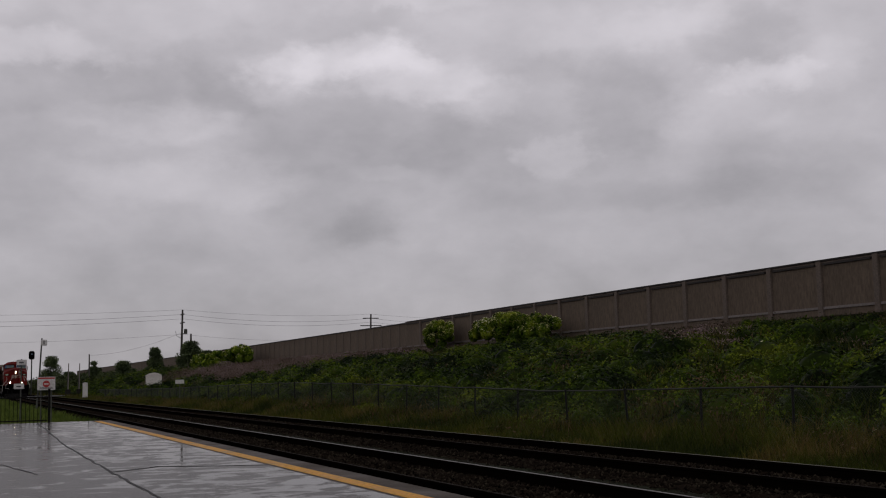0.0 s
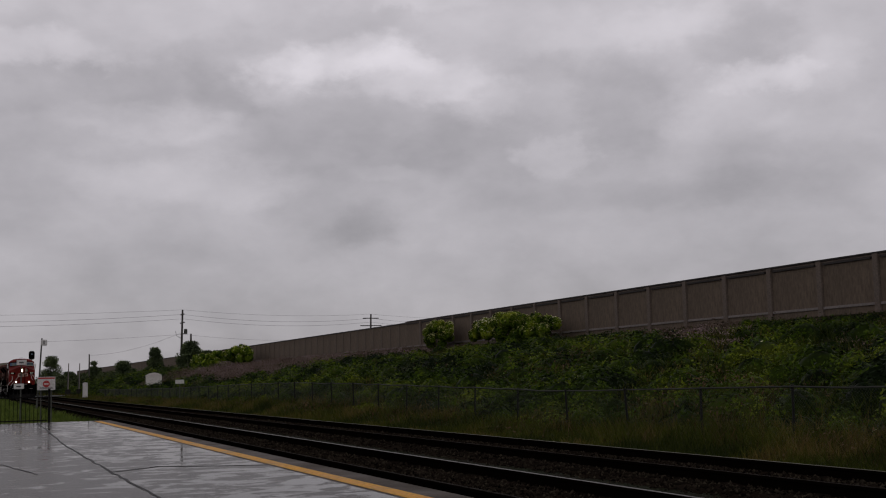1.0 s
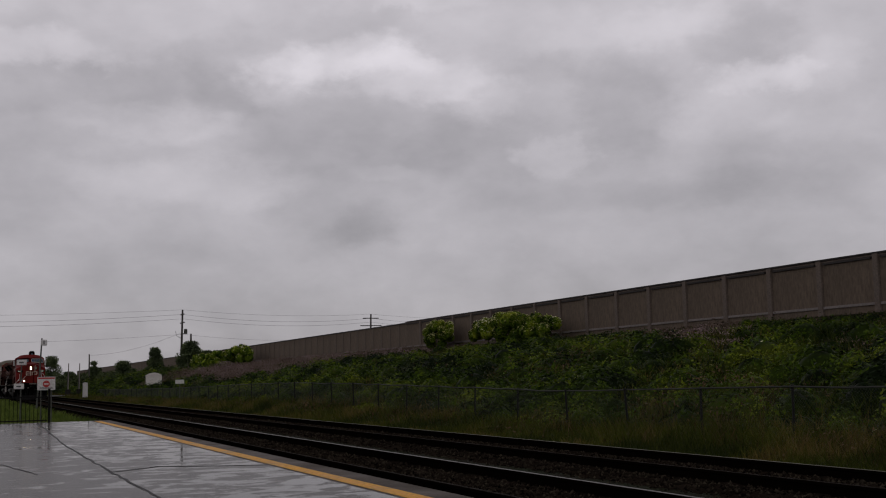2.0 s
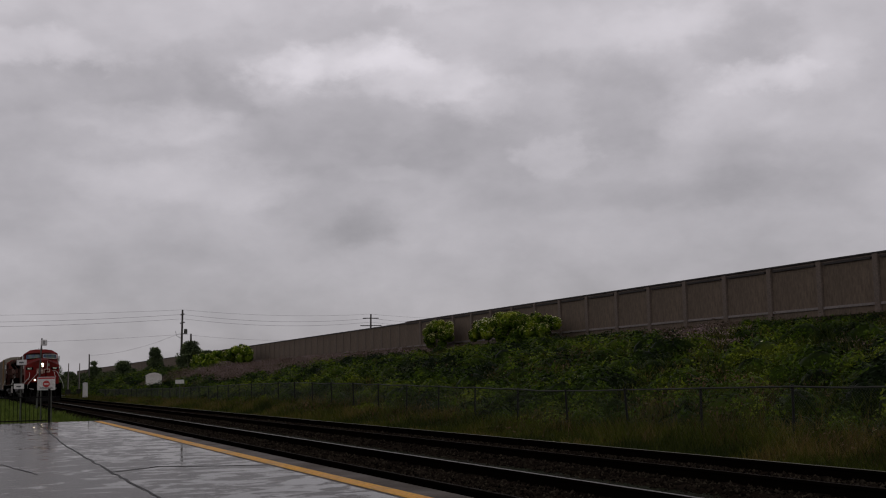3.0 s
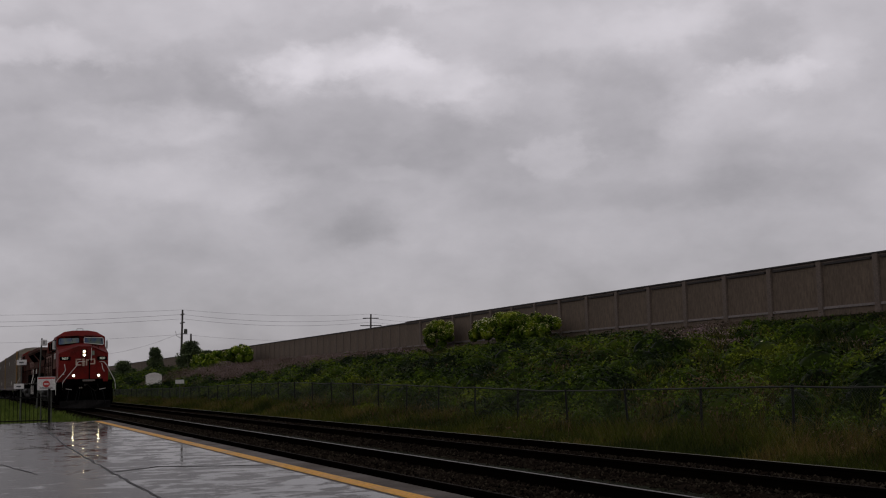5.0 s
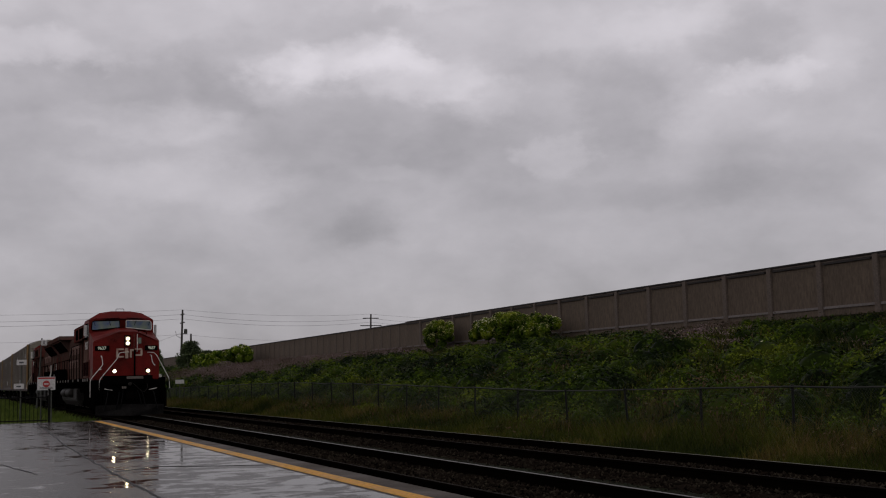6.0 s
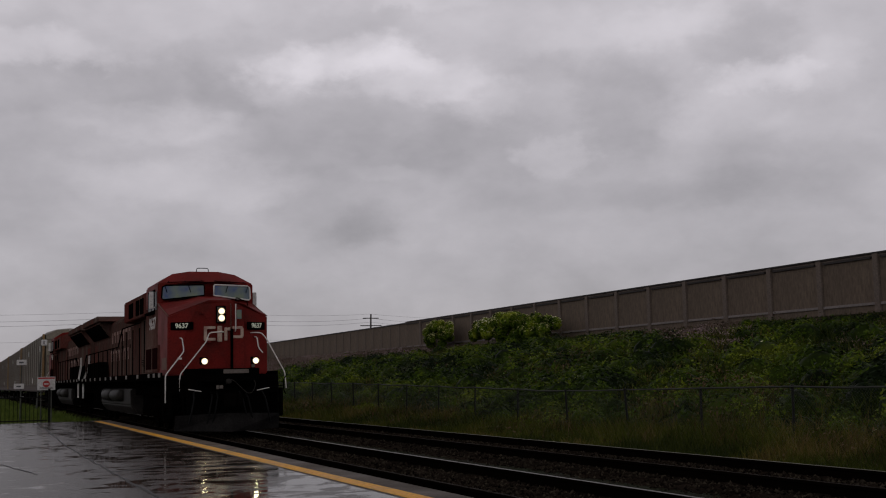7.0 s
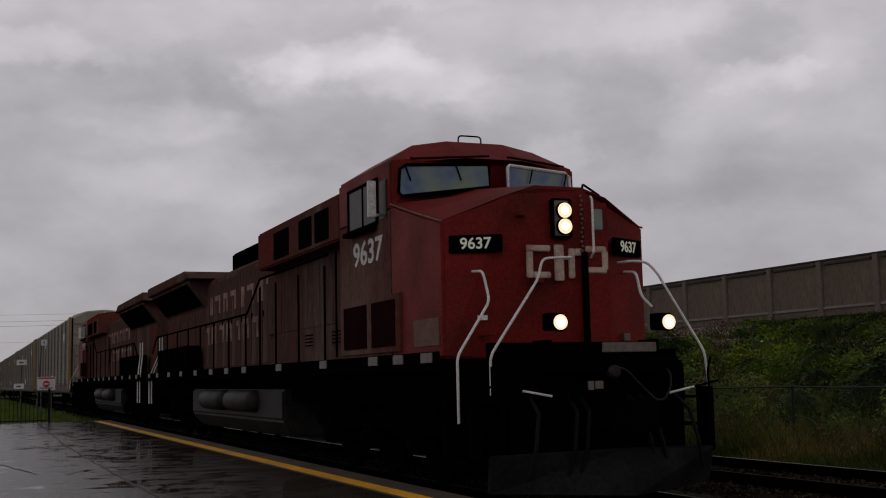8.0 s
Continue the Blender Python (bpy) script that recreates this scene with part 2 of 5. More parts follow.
def foliage(name, low, high, tips=None, zone_scale=0.35):
    """Leaves: each leaf has its own shade."""
    mt = bpy.data.materials.new(name)
    _, nd, lk = nodes_of(mt)
    out, bs = nd.new("ShaderNodeOutputMaterial"), nd.new("ShaderNodeBsdfPrincipled")
    lk.new(bs.outputs[0], out.inputs[0])
    rnd = nd.new("ShaderNodeNewGeometry").outputs["Random Per Island"]
    vec = nd.new("ShaderNodeTexCoord").outputs["Object"]
    zone = noise_node(nd, lk, vec, zone_scale, 3.0, 0.6)
    mixv = math_node(nd, lk, "ADD", math_node(nd, lk, "MULTIPLY", rnd, 0.22), math_node(nd, lk, "MULTIPLY_ADD", zone.outputs["Fac"], 3.2, -1.22))
    stops = [(0.25, low), (0.8, high)] if tips is None else [(0.2, low), (0.6, high), (0.95, tips)]
    lk.new(ramp_node(nd, lk, mixv, stops), bs.inputs["Base Color"])
    bs.inputs["Roughness"].default_value = 0.6
    bs.inputs["Specular IOR Level"].default_value = 0.06
    return mt


M["grass"] = foliage("tall_grass", (0.024, 0.034, 0.005), (0.068, 0.078, 0.010), (0.14, 0.100, 0.030))
M["weeds"] = foliage("weed_leaves", (0.010, 0.014, 0.003), (0.034, 0.042, 0.006), (0.070, 0.056, 0.016))
M["dry"] = foliage("brown_weeds", (0.050, 0.030, 0.012), (0.11, 0.070, 0.034), (0.15, 0.10, 0.055))
M["purple"] = foliage("purple_blossom", (0.12, 0.084, 0.060), (0.20, 0.143, 0.125), (0.29, 0.205, 0.210))
M["bush"] = foliage("shrub_leaves", (0.024, 0.048, 0.004), (0.10, 0.155, 0.010), (0.26, 0.31, 0.03), zone_scale=0.9)
M["bloom"] = foliage("cream_flower_heads", (0.45, 0.45, 0.14), (0.72, 0.70, 0.34), (0.8, 0.78, 0.5))
M["tree"] = foliage("tree_leaves", (0.070, 0.095, 0.045), (0.13, 0.165, 0.072), (0.17, 0.21, 0.09))
M["bark"] = material("bark", (0.05, 0.04, 0.03), (0.03, 0.024, 0.018), 0.9, scale=4, fine=30, bump=0.5)


# ---------------- mesh tools ----------------
class Shape:
    def __init__(self):
        self.v, self.f = [], []

    def add(self, verts, faces):
        k = len(self.v)
        self.v += [tuple(p) for p in verts]
        self.f += [tuple(i + k for i in f) for f in faces]
        return self

    def box(self, x0, x1, y0, y1, z0, z1):
        return self.add([(x0, y0, z0), (x1, y0, z0), (x1, y1, z0), (x0, y1, z0), (x0, y0, z1), (x1, y0, z1), (x1, y1, z1), (x0, y1, z1)],
                        [(0, 3, 2, 1), (4, 5, 6, 7), (0, 1, 5, 4), (1, 2, 6, 5), (2, 3, 7, 6), (3, 0, 4, 7)])

    def prism(self, profile, a, b, axis="y"):
        """A closed profile drawn out from a to b along an axis. For y: (x, z); for x: (y, z); for z: (x, y)."""
        n = len(profile)
        put = {"y": lambda p, t: (p[0], t, p[1]), "x": lambda p, t: (t, p[0], p[1]), "z": lambda p, t: (p[0], p[1], t)}[axis]
        return self.add([put(p, a) for p in profile] + [put(p, b) for p in profile],
                        [tuple(range(n)), tuple(range(2 * n - 1, n - 1, -1))] + [(i, i + n, (i + 1) % n + n, (i + 1) % n) for i in range(n)])

    def tube(self, points, r, n=6, closed=True, r_end=None):
        pts = [Vector(p) for p in points]
        k, rings = len(self.v), []
        side = None
        for i, p in enumerate(pts):
            d = (pts[min(i + 1, len(pts) - 1)] - pts[max(i - 1, 0)]).normalized()
            if side is None:
                side = d.cross(Vector((0, 0, 1)) if abs(d.z) < 0.9 else Vector((1, 0, 0))).normalized()
            side = (side - d * side.dot(d)).normalized()
            up = d.cross(side)
            rr = r if r_end is None else r + (r_end - r) * i / (len(pts) - 1)
            rings.append([len(self.v) + j for j in range(n)])
            self.v += [tuple(p + (side * math.cos(a) + up * math.sin(a)) * rr) for a in [2 * math.pi * j / n for j in range(n)]]
        for a, b in zip(rings, rings[1:]):
            self.f += [(a[j], a[(j + 1) % n], b[(j + 1) % n], b[j]) for j in range(n)]
        if closed:
            self.f += [tuple(reversed(rings[0])), tuple(rings[-1])]
        return self

    def lathe(self, centre, axis, profile, n=16):
        """Turn (along, radius) pairs about an axis through centre."""
        c, d = Vector(centre), Vector(axis).normalized()
        s = d.cross(Vector((0, 0, 1)) if abs(d.z) < 0.9 else Vector((1, 0, 0))).normalized()
        u = d.cross(s)
        rings = []
        for along, r in profile:
            rings.append([len(self.v) + j for j in range(n)])
            self.v += [tuple(c + d * along + (s * math.cos(a) + u * math.sin(a)) * max(r, 1e-4)) for a in [2 * math.pi * j / n for j in range(n)]]
        for a, b in zip(rings, rings[1:]):
            self.f += [(a[j], a[(j + 1) % n], b[(j + 1) % n], b[j]) for j in range(n)]
        self.f += [tuple(reversed(rings[0])), tuple(rings[-1])]
        return self

    def mesh(self, name, mat, bevel=0.0, smooth=False, seg=2):
        me = bpy.data.meshes.new(name)
        me.from_pydata(self.v, [], self.f)
        bm = bmesh.new()
        bm.from_mesh(me)
        bmesh.ops.recalc_face_normals(bm, faces=bm.faces)
        if bevel:
            sharp = [e for e in bm.edges if len(e.link_faces) == 2 and e.calc_face_angle(0) > 0.5]
            bmesh.ops.bevel(bm, geom=sharp, offset=bevel, segments=seg, affect="EDGES", clamp_overlap=True)
        bm.to_mesh(me)
        bm.free()
        me.materials.append(mat)
        if smooth:
            me.shade_smooth()
        return me


def part(name, shape, mat, parent=None, label="", bevel=0.0, smooth=False, at=None):
    me = shape if isinstance(shape, bpy.types.Mesh) else shape.mesh(name, mat, bevel, smooth)
    ob = new(name, me)
    if parent is not None:
        ob.parent = parent
    if at is not None:
        ob.matrix_basis = at
    if label:
        ob["label"] = label
    return ob


def raw_mesh(name, verts, faces, mat):
    """A mesh from numpy arrays: verts (n, 3) and triangles or quads (m, k)."""
    me = bpy.data.meshes.new(name)
    k = faces.shape[1]
    me.vertices.add(len(verts))
    me.vertices.foreach_set("co", verts.astype(np.float32).ravel())
    me.loops.add(faces.size)
    me.loops.foreach_set("vertex_index", faces.astype(np.int32).ravel())
    me.polygons.add(len(faces))
    me.polygons.foreach_set("loop_start", np.arange(0, faces.size, k, dtype=np.int32))
    me.update(calc_edges=True)
    me.validate()
    me.materials.append(mat)
    return me


rng = np.random.default_rng(7)


# ---------------- ground ----------------
def smooth(a, b, x):
    t = np.clip((np.asarray(x, float) - a) / (b - a), 0, 1)
    return t * t * (3 - 2 * t)


def fence_ground(y):
    """Height of the ground along the wire fence."""
    return np.interp(y, [0, 18, 28, 34, 46, 57, 71, 92, 128, 400], [-0.25, -0.24, -0.35, -0.25, -0.08, 0.0, -0.1, -0.27, -0.42, -0.45])


def ground_z(x, y):
    x, y = np.asarray(x, float), np.asarray(y, float)
    bed = -0.20 - 0.14 * smooth(11.3, 12.6, x) - 0.05 * smooth(4.2, 3.2, x)
    z = bed + (fence_ground(y) + 0.34) * smooth(12.2, 14.6, x)
    z = z + (WALL_BASE - 0.15 - fence_ground(y)) * np.clip((x - 15.3) / 21.5, 0, 1) ** 1.12
    z = z - 1.5 * smooth(41, 70, x)
    lump = 0.10 * np.sin(x * 0.9 + 1.7 * np.sin(y * 0.21)) * np.sin(y * 0.37 + x * 0.2) + 0.05 * np.sin(x * 2.1 + y * 1.3)
    return z + lump * smooth(13, 17, x) * (1 - smooth(31, 35, x))


def build_ground():
    xs = np.concatenate([[-1500, -400, -120, -50, -25], np.arange(-12, 4.5, 1.5), np.arange(4.5, 48, 0.5), [52, 60, 75, 110, 200, 500, 1500]])
    ys = np.concatenate([[-600, -200, -80, -40, -20], np.arange(-10, 80, 1.0), np.arange(80, 220, 4), [240, 280, 340, 420, 600, 1000, 1800]])
    gx, gy = np.meshgrid(xs, ys, indexing="ij")
    v = np.stack([gx, gy, ground_z(gx, gy)], -1).reshape(-1, 3)
    n = len(ys)
    i, j = np.meshgrid(np.arange(len(xs) - 1), np.arange(n - 1), indexing="ij")
    a = (i * n + j).ravel()
    f = np.stack([a, a + n, a + n + 1, a + 1], -1)
    me = raw_mesh("ground", v, f, M["soil"])
    me.shade_smooth()
    tagged(new("ground", me), "dark soil under grass, rising as an embankment", "ground", kind="structure")


build_ground()


# ---------------- tracks ----------------
def rail_shape(x, y0, y1):
    """Foot, web and head of a rail with its top at z = 0."""
    prof = [(-0.07, -0.175), (0.07, -0.175), (0.07, -0.16), (0.012, -0.135), (0.012, -0.045), (0.036, -0.035), (0.036, -0.006), (0.026, -0.002),
            (-0.026, -0.002), (-0.036, -0.006), (-0.036, -0.035), (-0.012, -0.045), (-0.012, -0.135), (-0.07, -0.16)]
    return Shape().prism([(x + a, b) for a, b in prof], y0, y1)


def build_track(x, label, heads):
    track = tagged(new("railway_track"), label, "railway track", "tracks", kind="structure")
    for side, head in zip((-1, 1), heads):
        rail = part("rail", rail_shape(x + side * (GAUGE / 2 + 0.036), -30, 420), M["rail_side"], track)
        c = x + side * (GAUGE / 2 + 0.036)
        part("rail_head", Shape().prism([(c - 0.027, -0.0035), (c + 0.027, -0.0035), (c + 0.022, 0.001), (c - 0.022, 0.001)], -30, 420), head, rail,
             "polished running surface")
    return track


# first head is coloured dark for the shade of the platform
near_track = build_track(TRACK_NEAR, "railway track with shiny worn rails beside the platform", (M["rail_rust_shade"], M["rail_top"]))
far_track = build_track(TRACK_FAR, "second railway track with dull rails beyond the first", (M["rail_rust_shade"], M["rail_dull"]))


def build_ballast():
    """The ballast bed: a shallow ridged sheet, and loose stones on it."""
    xs, ys = np.arange(PLATFORM_EDGE - 0.4, 12.3, 0.15), np.concatenate([np.arange(0, 60, 0.3), np.arange(60, 430, 4.0)])
    gx, gy = np.meshgrid(xs, ys, indexing="ij")
    top = -0.148 - 0.09 * smooth(7.5, 8.0, gx) * (1 - smooth(8.1, 8.8, gx)) - 0.22 * smooth(11.4, 12.2, gx)
    top = top + rng.normal(0, 0.012, gx.shape)
    v = np.stack([gx, gy, top], -1).reshape(-1, 3)
    n = len(ys)
    i, j = np.meshgrid(np.arange(len(xs) - 1), np.arange(n - 1), indexing="ij")
    a = (i * n + j).ravel()
    me = raw_mesh("ballast_bed", v, np.stack([a, a + n, a + n + 1, a + 1], -1), M["ballast"])
    bed = tagged(new("ballast_bed", me), "wet grey brown crushed stone under the tracks", "ballast", kind="stuff")
    count = 44000
    y = 6 + 46 * rng.random(count) ** 1.5
    x = PLATFORM_EDGE + 0.1 + (12.0 - PLATFORM_EDGE) * rng.random(count)
    near_rail = np.min(np.abs(x[:, None] - np.array([TRACK_NEAR - 0.75, TRACK_NEAR + 0.75, TRACK_FAR - 0.75, TRACK_FAR + 0.75])), 1)
    keep = near_rail > 0.10
    x, y = x[keep], y[keep]
    z = -0.148 - 0.09 * smooth(7.5, 8.0, x) * (1 - smooth(8.1, 8.8, x)) - 0.22 * smooth(11.4, 12.2, x)
    octa = np.array([(1, 0, 0), (-1, 0, 0), (0, 1, 0), (0, -1, 0), (0, 0, 1), (0, 0, -1)], float)
    tri = np.array([(0, 2, 4), (2, 1, 4), (1, 3, 4), (3, 0, 4), (2, 0, 5), (1, 2, 5), (3, 1, 5), (0, 3, 5)])
    m = len(x)
    size = rng.uniform(0.013, 0.032, (m, 1, 1)) * rng.uniform(0.7, 1.3, (m, 1, 3))
    ang = rng.uniform(0, 6.28, m)
    rot = np.zeros((m, 3, 3))
    rot[:, 0, 0], rot[:, 0, 1], rot[:, 1, 0], rot[:, 1, 1], rot[:, 2, 2] = np.cos(ang), -np.sin(ang), np.sin(ang), np.cos(ang), 1
    v = (octa[None] + rng.normal(0, 0.18, (m, 6, 3))) * size
    v = np.einsum("nij,nkj->nki", rot, v) + np.stack([x, y, z + 0.012], -1)[:, None]
    f = tri[None] + (np.arange(m) * 6)[:, None, None]
    part("loose_stone", raw_mesh("loose_stone", v.reshape(-1, 3), f.reshape(-1, 3), M["stone"]), None, bed)["kind"] = "stuff"


build_ballast()


# ---------------- platform ----------------
def build_platform():
    slab = Shape().box(-14, PLATFORM_EDGE - 0.62, -14, PLATFORM_END, -0.6, PLATFORM_TOP)
    plat = part("platform", slab, M["platform"])
    tagged(plat, "rain-wet grey asphalt station platform with puddles", "platform", kind="structure")
    part("platform_coping", Shape().box(PLATFORM_EDGE - 0.62, PLATFORM_EDGE, -14, PLATFORM_END + 0.3, -0.5, PLATFORM_TOP), M["coping"], plat,
         "pale concrete edge strip", bevel=0.012)
    part("yellow_line", Shape().box(PLATFORM_EDGE - 0.56, PLATFORM_EDGE - 0.355, -14, PLATFORM_END - 0.6, PLATFORM_TOP - 0.01, PLATFORM_TOP + 0.004), M["yellow"], plat,
         "worn yellow safety line")


build_platform()


# ---------------- noise wall ----------------
def build_wall():
    wall = tagged(new("wall_noise_barrier"), "weathered precast concrete noise barrier on top of the embankment", "wall", kind="structure")
    pitch = 3.66
    start = 39.67 - 2 * pitch
    jog = 95.4
    count = int((jog - start) / pitch)
    post = Shape().box(-0.17, 0.17, -0.17, 0.17, WALL_BASE - 0.8, WALL_TOP - 0.02).mesh("wall_post", M["wall_post"], 0.02)
    panel = Shape().box(-0.06, 0.06, 0.17, pitch - 0.17, WALL_BASE - 0.8, WALL_TOP - 0.25).mesh("wall_panel", M["wall_panel"], 0.01)
    # raised bar for the slot, its shade put into the dark colour
    cap = Shape().box(-0.15, 0.15, 0.30, pitch - 0.30, WALL_TOP - 0.25, WALL_TOP - 0.15).mesh("wall_slot_shade", M["cap_and_slot_shade"], 0.01)
    top = Shape().box(-0.10, 0.10, 0.17, pitch - 0.17, WALL_TOP - 0.15, WALL_TOP - 0.05).mesh("wall_top_beam", M["wall_post"], 0.01)
    foot = Shape().box(-0.13, 0.0, 0.17, pitch - 0.17, WALL_BASE + 0.18, WALL_BASE + 0.30).mesh("wall_ledge", M["wall_light"], 0.01)
    coping = Shape().box(-0.19, 0.19, -0.02, pitch - 0.02, WALL_TOP - 0.05, WALL_TOP + 0.02).mesh("wall_coping", M["cap_and_slot_shade"], 0.008)
    for i in range(count + 1):
        at = Matrix.Translation((WALL_X, start + i * pitch, 0))
        part("wall_post", post, None, wall, at=at)
        for name, me in (("wall_panel", panel), ("wall_slot_shade", cap), ("wall_top_beam", top), ("wall_ledge", foot), ("wall_coping", coping)):
            part(name, me, None, wall, at=at)
    # older, plainer stretch beyond the jog
    pitch2, y = 2.44, start + (count + 1) * pitch
    post2 = Shape().box(-0.10, 0.10, -0.10, 0.10, WALL_BASE - 0.8, WALL_TOP - 0.10).mesh("wall_post", M["wall_post"], 0.02)
    panel2 = Shape().box(-0.05, 0.05, 0.10, pitch2 - 0.10, WALL_BASE - 0.8, WALL_TOP - 0.12).mesh("wall_panel", M["wall_panel"], 0.01)
    coping2 = Shape().box(-0.14, 0.14, -0.01, pitch2 - 0.01, WALL_TOP - 0.12, WALL_TOP - 0.03).mesh("wall_coping", M["cap_and_slot_shade"], 0.008)
    foot2 = Shape().box(-0.10, 0.0, 0.10, pitch2 - 0.10, WALL_BASE + 0.2, WALL_BASE + 0.3).mesh("wall_ledge", M["wall_light"], 0.01)
    while y < 420:
        at = Matrix.Translation((WALL_X + 0.25, y, 0))
        for name, me in (("wall_post", post2), ("wall_panel", panel2), ("wall_coping", coping2), ("wall_ledge", foot2)):
            part(name, me, None, wall, at=at)
        y += pitch2


build_wall()

# ---------------- train ----------------
M["red"] = material("dirty_red_paint", (0.205, 0.015, 0.012), (0.155, 0.015, 0.012), 0.5, scale=1.3, fine=30, bump=0.04, third=(0.085, 0.016, 0.012), rough_to=0.6, spec=0.07)
M["grime"] = material("grimy_red_paint", (0.125, 0.052, 0.042), (0.082, 0.050, 0.041), 0.55, scale=0.9, fine=16, bump=0.06, third=(0.165, 0.120, 0.098), stretch=(1, 1, 0.22), spec=0.0)
M["cabside"] = material("faded_red_paint", (0.140, 0.026, 0.021), (0.105, 0.044, 0.036), 0.5, scale=0.6, fine=20, bump=0.05, third=(0.165, 0.110, 0.090), stretch=(1, 1, 0.4), spec=0.0)
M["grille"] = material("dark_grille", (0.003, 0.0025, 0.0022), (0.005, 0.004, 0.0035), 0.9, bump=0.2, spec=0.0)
M["cream"] = material("worn_cream_paint", (0.62, 0.48, 0.38), (0.50, 0.36, 0.28), 0.6, scale=5, fine=30, bump=0.05, third=(0.30, 0.12, 0.10))
M["faded"] = material("faded_lettering_paint", (0.38, 0.25, 0.21), (0.24, 0.13, 0.105), 0.7, scale=3, fine=25, bump=0.05, third=(0.085, 0.03, 0.025), spec=0.1)
M["dark_red"] = material("dark_red_louvre", (0.022, 0.006, 0.006), (0.014, 0.005, 0.005), 0.8, bump=0.3, spec=0.0)
M["patch"] = material("scuffed_patch", (0.20, 0.115, 0.088), (0.15, 0.08, 0.062), 0.7, scale=3, fine=30, spec=0.1)
M["reflector"] = material("reflective_patch", (0.17, 0.145, 0.12), (0.11, 0.092, 0.075), 0.5, scale=4, fine=40)
M["steelrail"] = material("white_handrail_paint", (0.80, 0.77, 0.73), (0.62, 0.58, 0.53), 0.45, scale=8, fine=50, bump=0.05)
M["tankgrey"] = material("grimy_grey_steel", (0.034, 0.031, 0.027), (0.013, 0.011, 0.010), 0.6, 0.0, scale=2, fine=25, spec=0.12)
M["plow"] = material("worn_plow_steel", (0.022, 0.021, 0.020), (0.012, 0.011, 0.011), 0.9, 0.0, scale=2, fine=25, spec=0.0)
M["digits"] = material("white_number_paint", (0.62, 0.58, 0.54), (0.48, 0.44, 0.40), 0.5, scale=8, fine=40, bump=0)
M["lit_digits"] = glow("lit_number_digits", (0.75, 0.76, 0.62), 0.30)
M["lamp"] = glow("headlight_lens", (1.0, 0.80, 0.50), 45.0)
M["lamp_rim"] = glow("headlight_reflector", (1.0, 0.80, 0.52), 1.1)
M["rack"] = material("dull_galvanised_panel", (0.30, 0.275, 0.215), (0.21, 0.19, 0.145), 0.6, 0.1, scale=0.6, fine=18, bump=0.1, third=(0.24, 0.20, 0.15), stretch=(1, 1, 0.4))
M["rack_post"] = material("rusty_panel_post", (0.19, 0.165, 0.145), (0.13, 0.105, 0.085), 0.6, 0.2, scale=1.5, fine=20, bump=0.1)
M["rack_yellow"] = material("faded_yellow_paint", (0.30, 0.19, 0.055), (0.22, 0.13, 0.05), 0.6, scale=1.2, fine=20, third=(0.14, 0.075, 0.04))
M["rack_roof"] = material("pale_roof_metal", (0.44, 0.41, 0.38), (0.34, 0.31, 0.28), 0.5, 0.2, scale=0.8, fine=14)
M["rack_base"] = material("brown_car_frame", (0.075, 0.040, 0.030), (0.05, 0.03, 0.024), 0.7, scale=1, fine=18)
M["rubber"] = material("black_rubber_hose", (0.004, 0.004, 0.004), (0.003, 0.003, 0.003), 0.7, bump=0, spec=0.15)


def window_glass():
    mt = bpy.data.materials.new("tinted_glass_painted_reflection")
    _, nd, lk = nodes_of(mt)
    out, bs = nd.new("ShaderNodeOutputMaterial"), nd.new("ShaderNodeBsdfPrincipled")
    lk.new(bs.outputs[0], out.inputs[0])
    vec = nd.new("ShaderNodeTexCoord").outputs["Object"]
    n = noise_node(nd, lk, vec, 1.6, 3.0)
    # blue and green reflections are painted into the glass colour
    lk.new(ramp_node(nd, lk, n.outputs["Fac"], [(0.38, (0.05, 0.09, 0.22)), (0.62, (0.17, 0.22, 0.15))]), bs.inputs["Base Color"])
    bs.inputs["Roughness"].default_value = 0.06
    bs.inputs["IOR"].default_value = 1.45
    return mt


M["glass"] = window_glass()
M["dark_glass"] = material("dirty_side_glass", (0.040, 0.036, 0.031), (0.022, 0.020, 0.018), 0.35, scale=3, fine=20, bump=0, spec=0.12)


def digits(name, text, size, at, mat, parent, thick=0.004, label=""):
    """Figures in the built-in font, standing in the local xz plane and centred."""
    cu = bpy.data.curves.new(name, "FONT")
    cu.body, cu.size, cu.align_x, cu.align_y, cu.extrude = text, size, "CENTER", "CENTER", thick
    cu.offset = size * 0.02
    tmp = bpy.data.objects.new("figures", cu)
    me = bpy.data.meshes.new_from_object(tmp)
    bpy.data.objects.remove(tmp)
    me.materials.clear()
    me.materials.append(mat)
    return part(name, me, None, parent, label, at=at @ pose(0, 0, 0, 90, 0, 0))


def arc_pipe(points, r, n=8, steps=4):
    """A bent pipe: the corners of a polyline rounded off."""
    pts = [Vector(p) for p in points]
    out = [pts[0]]
    for a, b, c in zip(pts, pts[1:], pts[2:]):
        k = min(0.08, (a - b).length * 0.4, (c - b).length * 0.4)
        p, q = b + (a - b).normalized() * k, b + (c - b).normalized() * k
        out += [p * (1 - t) ** 2 + b * 2 * t * (1 - t) + q * t * t for t in [i / steps for i in range(steps + 1)]]
    return Shape().tube(out + [pts[-1]], r, n)


def loft(sections):
    """A solid skin through closed sections of equal count."""
    s, n = Shape(), len(sections[0])
    for sec in sections:
        s.v += [tuple(p) for p in sec]
    for k in range(len(sections) - 1):
        s.f += [(k * n + i, k * n + (i + 1) % n, (k + 1) * n + (i + 1) % n, (k + 1) * n + i) for i in range(n)]
    s.f += [tuple(range(n - 1, -1, -1)), tuple(range((len(sections) - 1) * n, len(sections) * n))]
    return s


HALF = 1.31          # half width of nose and cab
